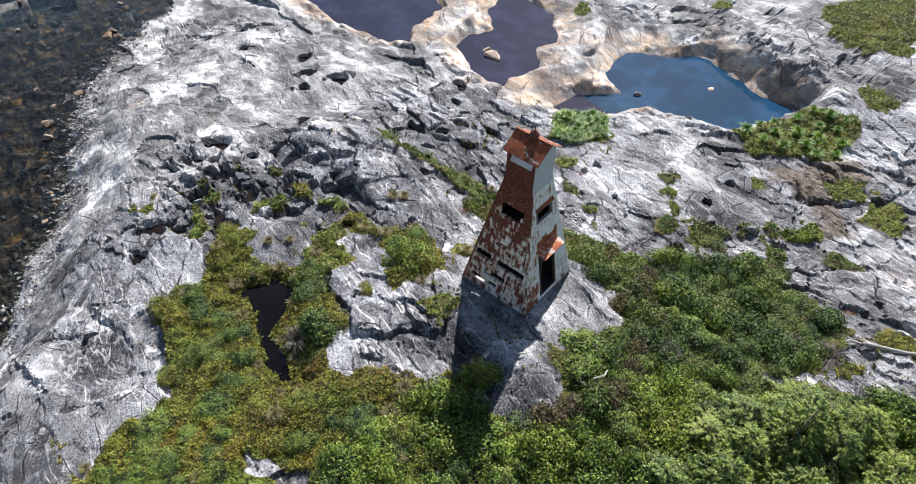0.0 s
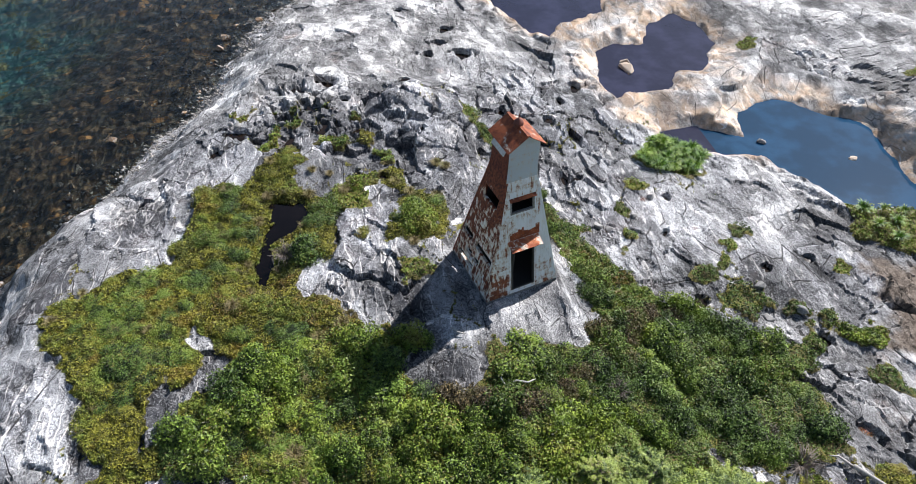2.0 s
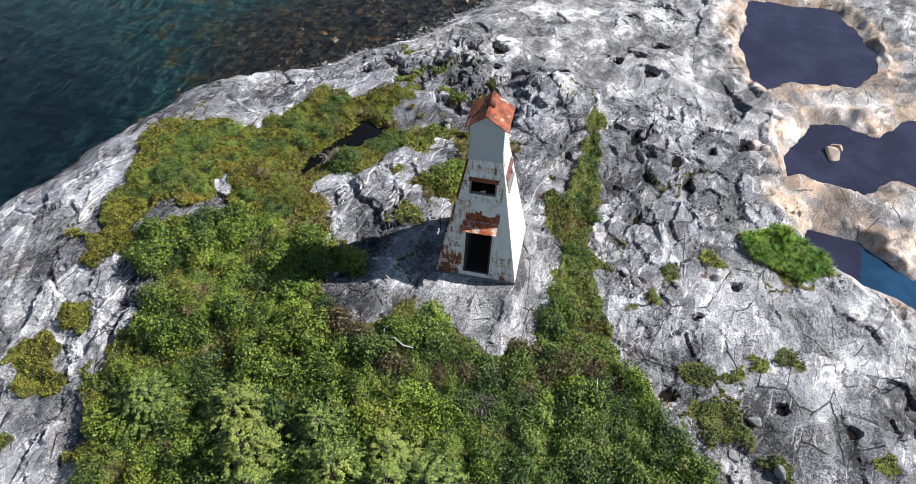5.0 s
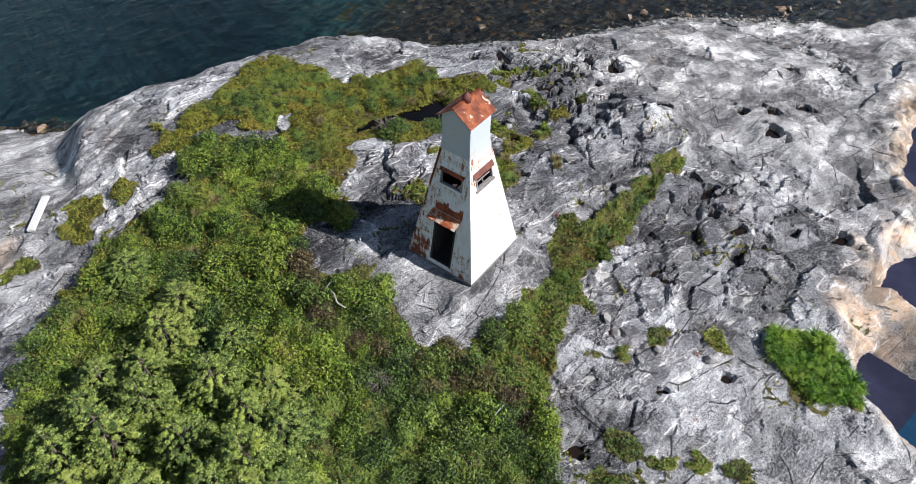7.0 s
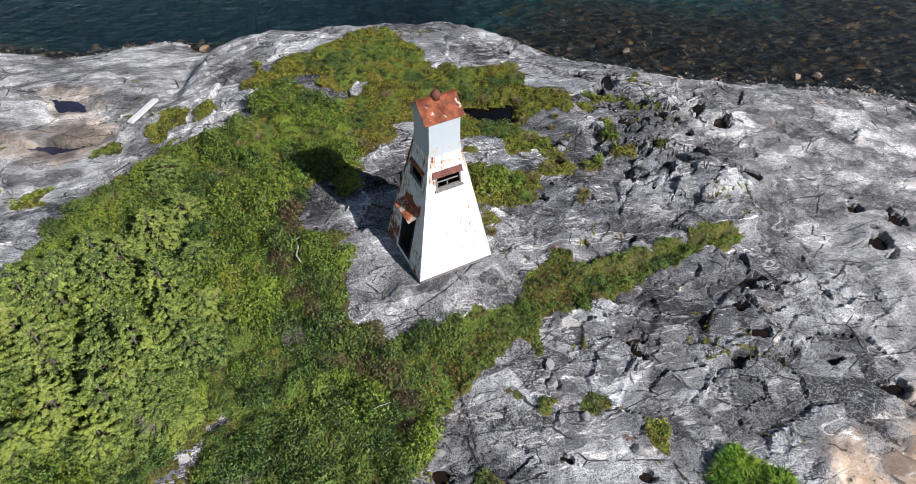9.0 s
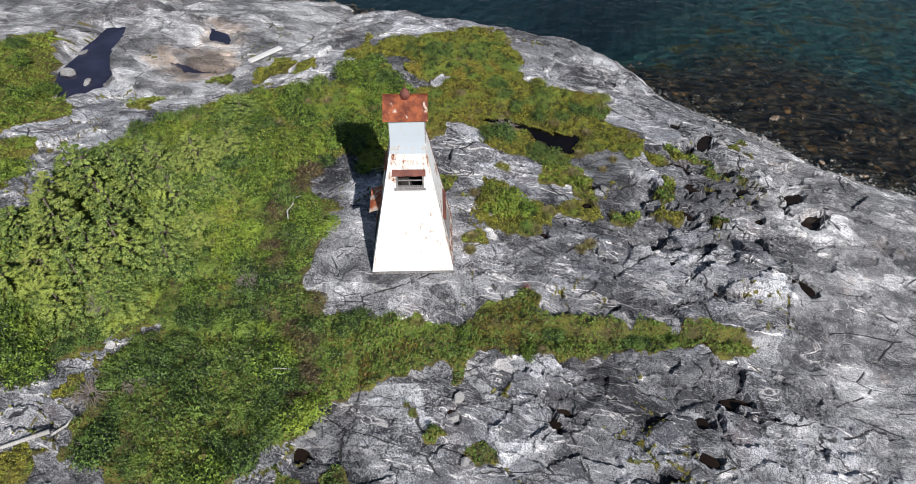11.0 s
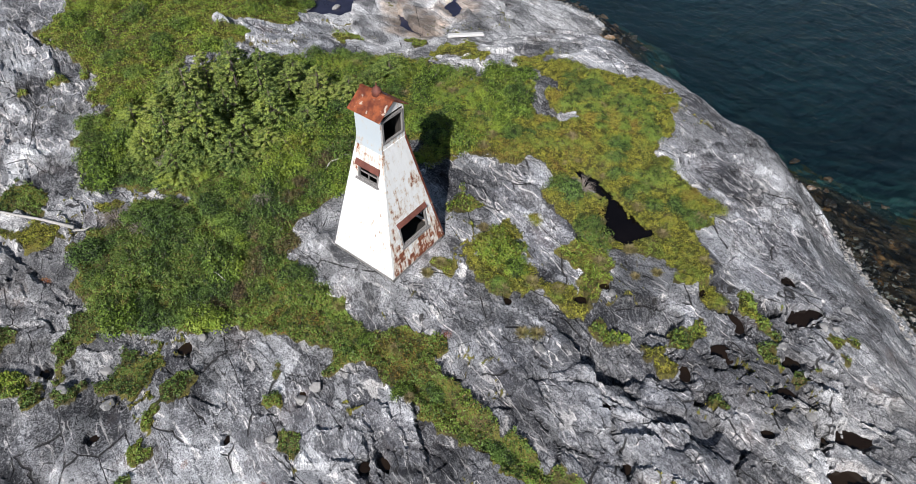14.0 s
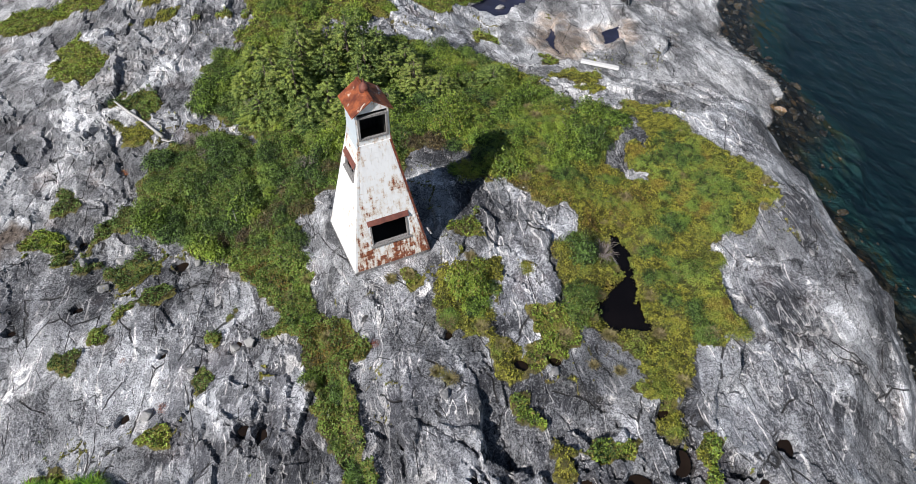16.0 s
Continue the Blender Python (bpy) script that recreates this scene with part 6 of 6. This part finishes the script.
def hull(seed, n=15):
    rg = np.random.default_rng(seed)
    bm = bmesh.new()
    for _ in range(n):
        d = rg.normal(size=3)
        d /= np.linalg.norm(d)
        bm.verts.new(d * rg.uniform(0.8, 1.0) * np.array([1.0, 0.75, 0.6]))
    r = bmesh.ops.convex_hull(bm, input=bm.verts)
    bmesh.ops.delete(bm, geom=[v for v in bm.verts if not v.link_faces], context="VERTS")
    bmesh.ops.triangulate(bm, faces=bm.faces)
    return bm


def boulder(x, y, size, seed, z=None, mat=None, label="angular grey boulder resting on bedrock"):
    bm = hull(seed)
    bmesh.ops.bevel(bm, geom=bm.edges[:], offset=0.05, segments=1, affect="EDGES")
    ob = part("boulder", bm, mat or BOULDER, None, label)
    ob.matrix_world = pose(x, y, (float(height(x, y)[0]) if z is None else z) + size * 0.30, 0, 0, seed * 47) @ Matrix.Scale(size, 4)
    return tagged(ob, category="boulder", group="loose boulders")


for i, (x, y, size) in enumerate(((17.45, 15.2, 0.34), (16.82, 15.3, 0.32), (-0.4, 24.7, 0.30), (0.4, 24.75, 0.28), (-1.3, 24.8, 0.25), (0.0, 25.1, 0.22), (2.65, 24.3, 0.35), (19.2, 10.7, 0.25), (24.1, 9.6, 0.35),
                                  (18.9, 16.0, 0.25), (4.2, 26.6, 0.28), (4.9, 26.2, 0.24), (5.4, 25.6, 0.2), (9.3, 14.9, 0.22), (6.4, 19.3, 0.25), (10.2, 19.5, 0.24), (22.6, 9.6, 0.3), (23.0, 11.2, 0.35), (20.4, 17.4, 0.3))):
    boulder(x, y, size, 500 + i)
TAN_STONE = stone_material("tan_stone", (0.40, 0.27, 0.17), (0.58, 0.46, 0.36))
boulder(29.45, 22.1, 0.42, 540, -3.0, None, "grey boulder standing in the blue pool")
for i, (x, y, size) in enumerate(((24.3, 30.7, 0.75), (24.45, 31.5, 0.6), (33.8, 19.9, 0.4))):
    boulder(x, y, size, 550 + i, -3.1, TAN_STONE, "tan stone in shallow pool water")
for i, (x, y, size) in enumerate(((0.1, -14.4, 0.9), (0.9, -11.9, 0.6), (-1.4, -12.6, 0.5), (1.5, -10.2, 0.4))):
    boulder(x, y, size, 560 + i, -2.0, None, "pale boulder in the southern pool")

# stones of the shore and the sea bed
rg = np.random.default_rng(77)
shapes = []
for k in range(6):
    bm = hull(600 + k, 11)
    bm.verts.index_update()
    shapes.append((np.array([v.co[:] for v in bm.verts]), np.array([[v.index for v in f.verts] for f in bm.faces])))
    bm.free()


BED_STONE = stone_material("sea_bed_stone", (0.075, 0.050, 0.032), (0.36, 0.21, 0.10))


def stones(name, xs, ys, sizes, sink, label, mat=PEBBLE):
    zs = height(xs, ys)
    V, F, base = [], [], 0
    for i in range(len(xs)):
        v, f = shapes[i % 6]
        a = rg.uniform(0, 6.28)
        rot = np.array([[math.cos(a), -math.sin(a), 0], [math.sin(a), math.cos(a), 0], [0, 0, 1]])
        V.append((v * sizes[i]) @ rot.T + np.array([xs[i], ys[i], zs[i] + sizes[i] * sink]))
        F.append(f + base)
        base += len(v)
    return tagged(new(name, fast_mesh(name, np.concatenate(V), np.concatenate(F), mat)), label, "stones", kind="stuff")


shore_path = LAND[3:23]
px, py = [], []
for (ax, ay), (bx, by) in zip(shore_path, shore_path[1:]):
    n = int(math.hypot(bx - ax, by - ay) * (70 if ay > 23 else 10))
    t = rg.uniform(0, 1, n)
    px.append(ax + (bx - ax) * t + rg.normal(0.0, 0.8, n) + 0.2)
    py.append(ay + (by - ay) * t + rg.normal(0.0, 0.8, n))
px, py = np.concatenate(px), np.concatenate(py)
low = (height(px, py) < SEA_LEVEL + 1.0) & (height(px, py) > SEA_LEVEL - 0.5)
px, py = px[low], py[low]
stones("beach_stones", px, py, 0.05 + 0.13 * rg.random(len(px)) ** 3, 0.3, "grey and brown beach stones along the waterline")
bx_, by_ = rg.uniform(-26, 8, 5200), rg.uniform(-20, 62, 5200)
off = outline(LAND, bx_, by_)
keep = (off > 0.2) & (off < 9) & (height(bx_, by_) > SEA_LEVEL - 2.6) & (rg.random(5200) < np.exp(-off / 5))
stones("sea_bed_stones", bx_[keep], by_[keep], 0.10 + 0.42 * rg.random(int(keep.sum())) ** 4, 0.3, "brown stones on the shallow sea bed", BED_STONE)

# ---- the tower's metal shingles ----
WIDE, ROW = 0.255, 0.205


def shingle_mesh(mat):
    bm = bmesh.new()
    w, h = WIDE / 2 - 0.004, ROW + 0.02
    vs = [bm.verts.new(p) for p in ((-w, 0, 0), (w, 0, 0), (w, h, 0), (-w, h, 0), (-w, 0, 0.013), (w, 0, 0.013), (w, h, 0.004), (-w, h, 0.004))]
    for f in ((3, 2, 1, 0), (4, 5, 6, 7), (0, 1, 5, 4), (1, 2, 6, 5), (2, 3, 7, 6), (3, 0, 4, 7)):
        bm.faces.new([vs[i] for i in f])
    me = bpy.data.meshes.new("shingle")
    bm.to_mesh(me)
    bm.free()
    me.materials.append(mat)
    return me


for side in SIDES:
    me = shingle_mesh(PAINT[side])
    e_s = (on_wall(side, 1, 2, 0) - on_wall(side, 0, 2, 0)).normalized()
    e_up = (on_wall(side, 0, 3, 0) - on_wall(side, 0, 2, 0)).normalized()
    e_out = e_s.cross(e_up)
    row, z = 0, BASE_Z + 0.01
    while z < TOP_Z - 0.28:
        z_top = z + ROW * e_up.z
        lim = half(z_top) - 0.075
        left = -lim - (0.5 * WIDE if row % 2 else 0.0)
        while left < lim:
            spans = [(max(left, -lim), min(left + WIDE, lim))]
            for l, r, z0, z1 in OPENINGS[side]:
                if z_top > z0 - 0.06 and z < z1 + 0.02:
                    spans = [q for s0, s1 in spans for q in ((s0, min(s1, l - 0.065)), (max(s0, r + 0.065), s1)) if q[1] - q[0] > 0.03]
            for s0, s1 in spans:
                if s1 - s0 > 0.03:
                    ob = new("shingle", me)
                    ob.parent = walls[side]
                    m = Matrix((e_s, e_up, e_out)).transposed().to_4x4()
                    m.translation = on_wall(side, (s0 + s1) / 2, z, 0.0) + e_out * 0.002
                    ob.matrix_local = m @ Matrix.Diagonal(((s1 - s0) / WIDE, 1, 1, 1))
            left += WIDE
        z += ROW * e_up.z
        row += 1
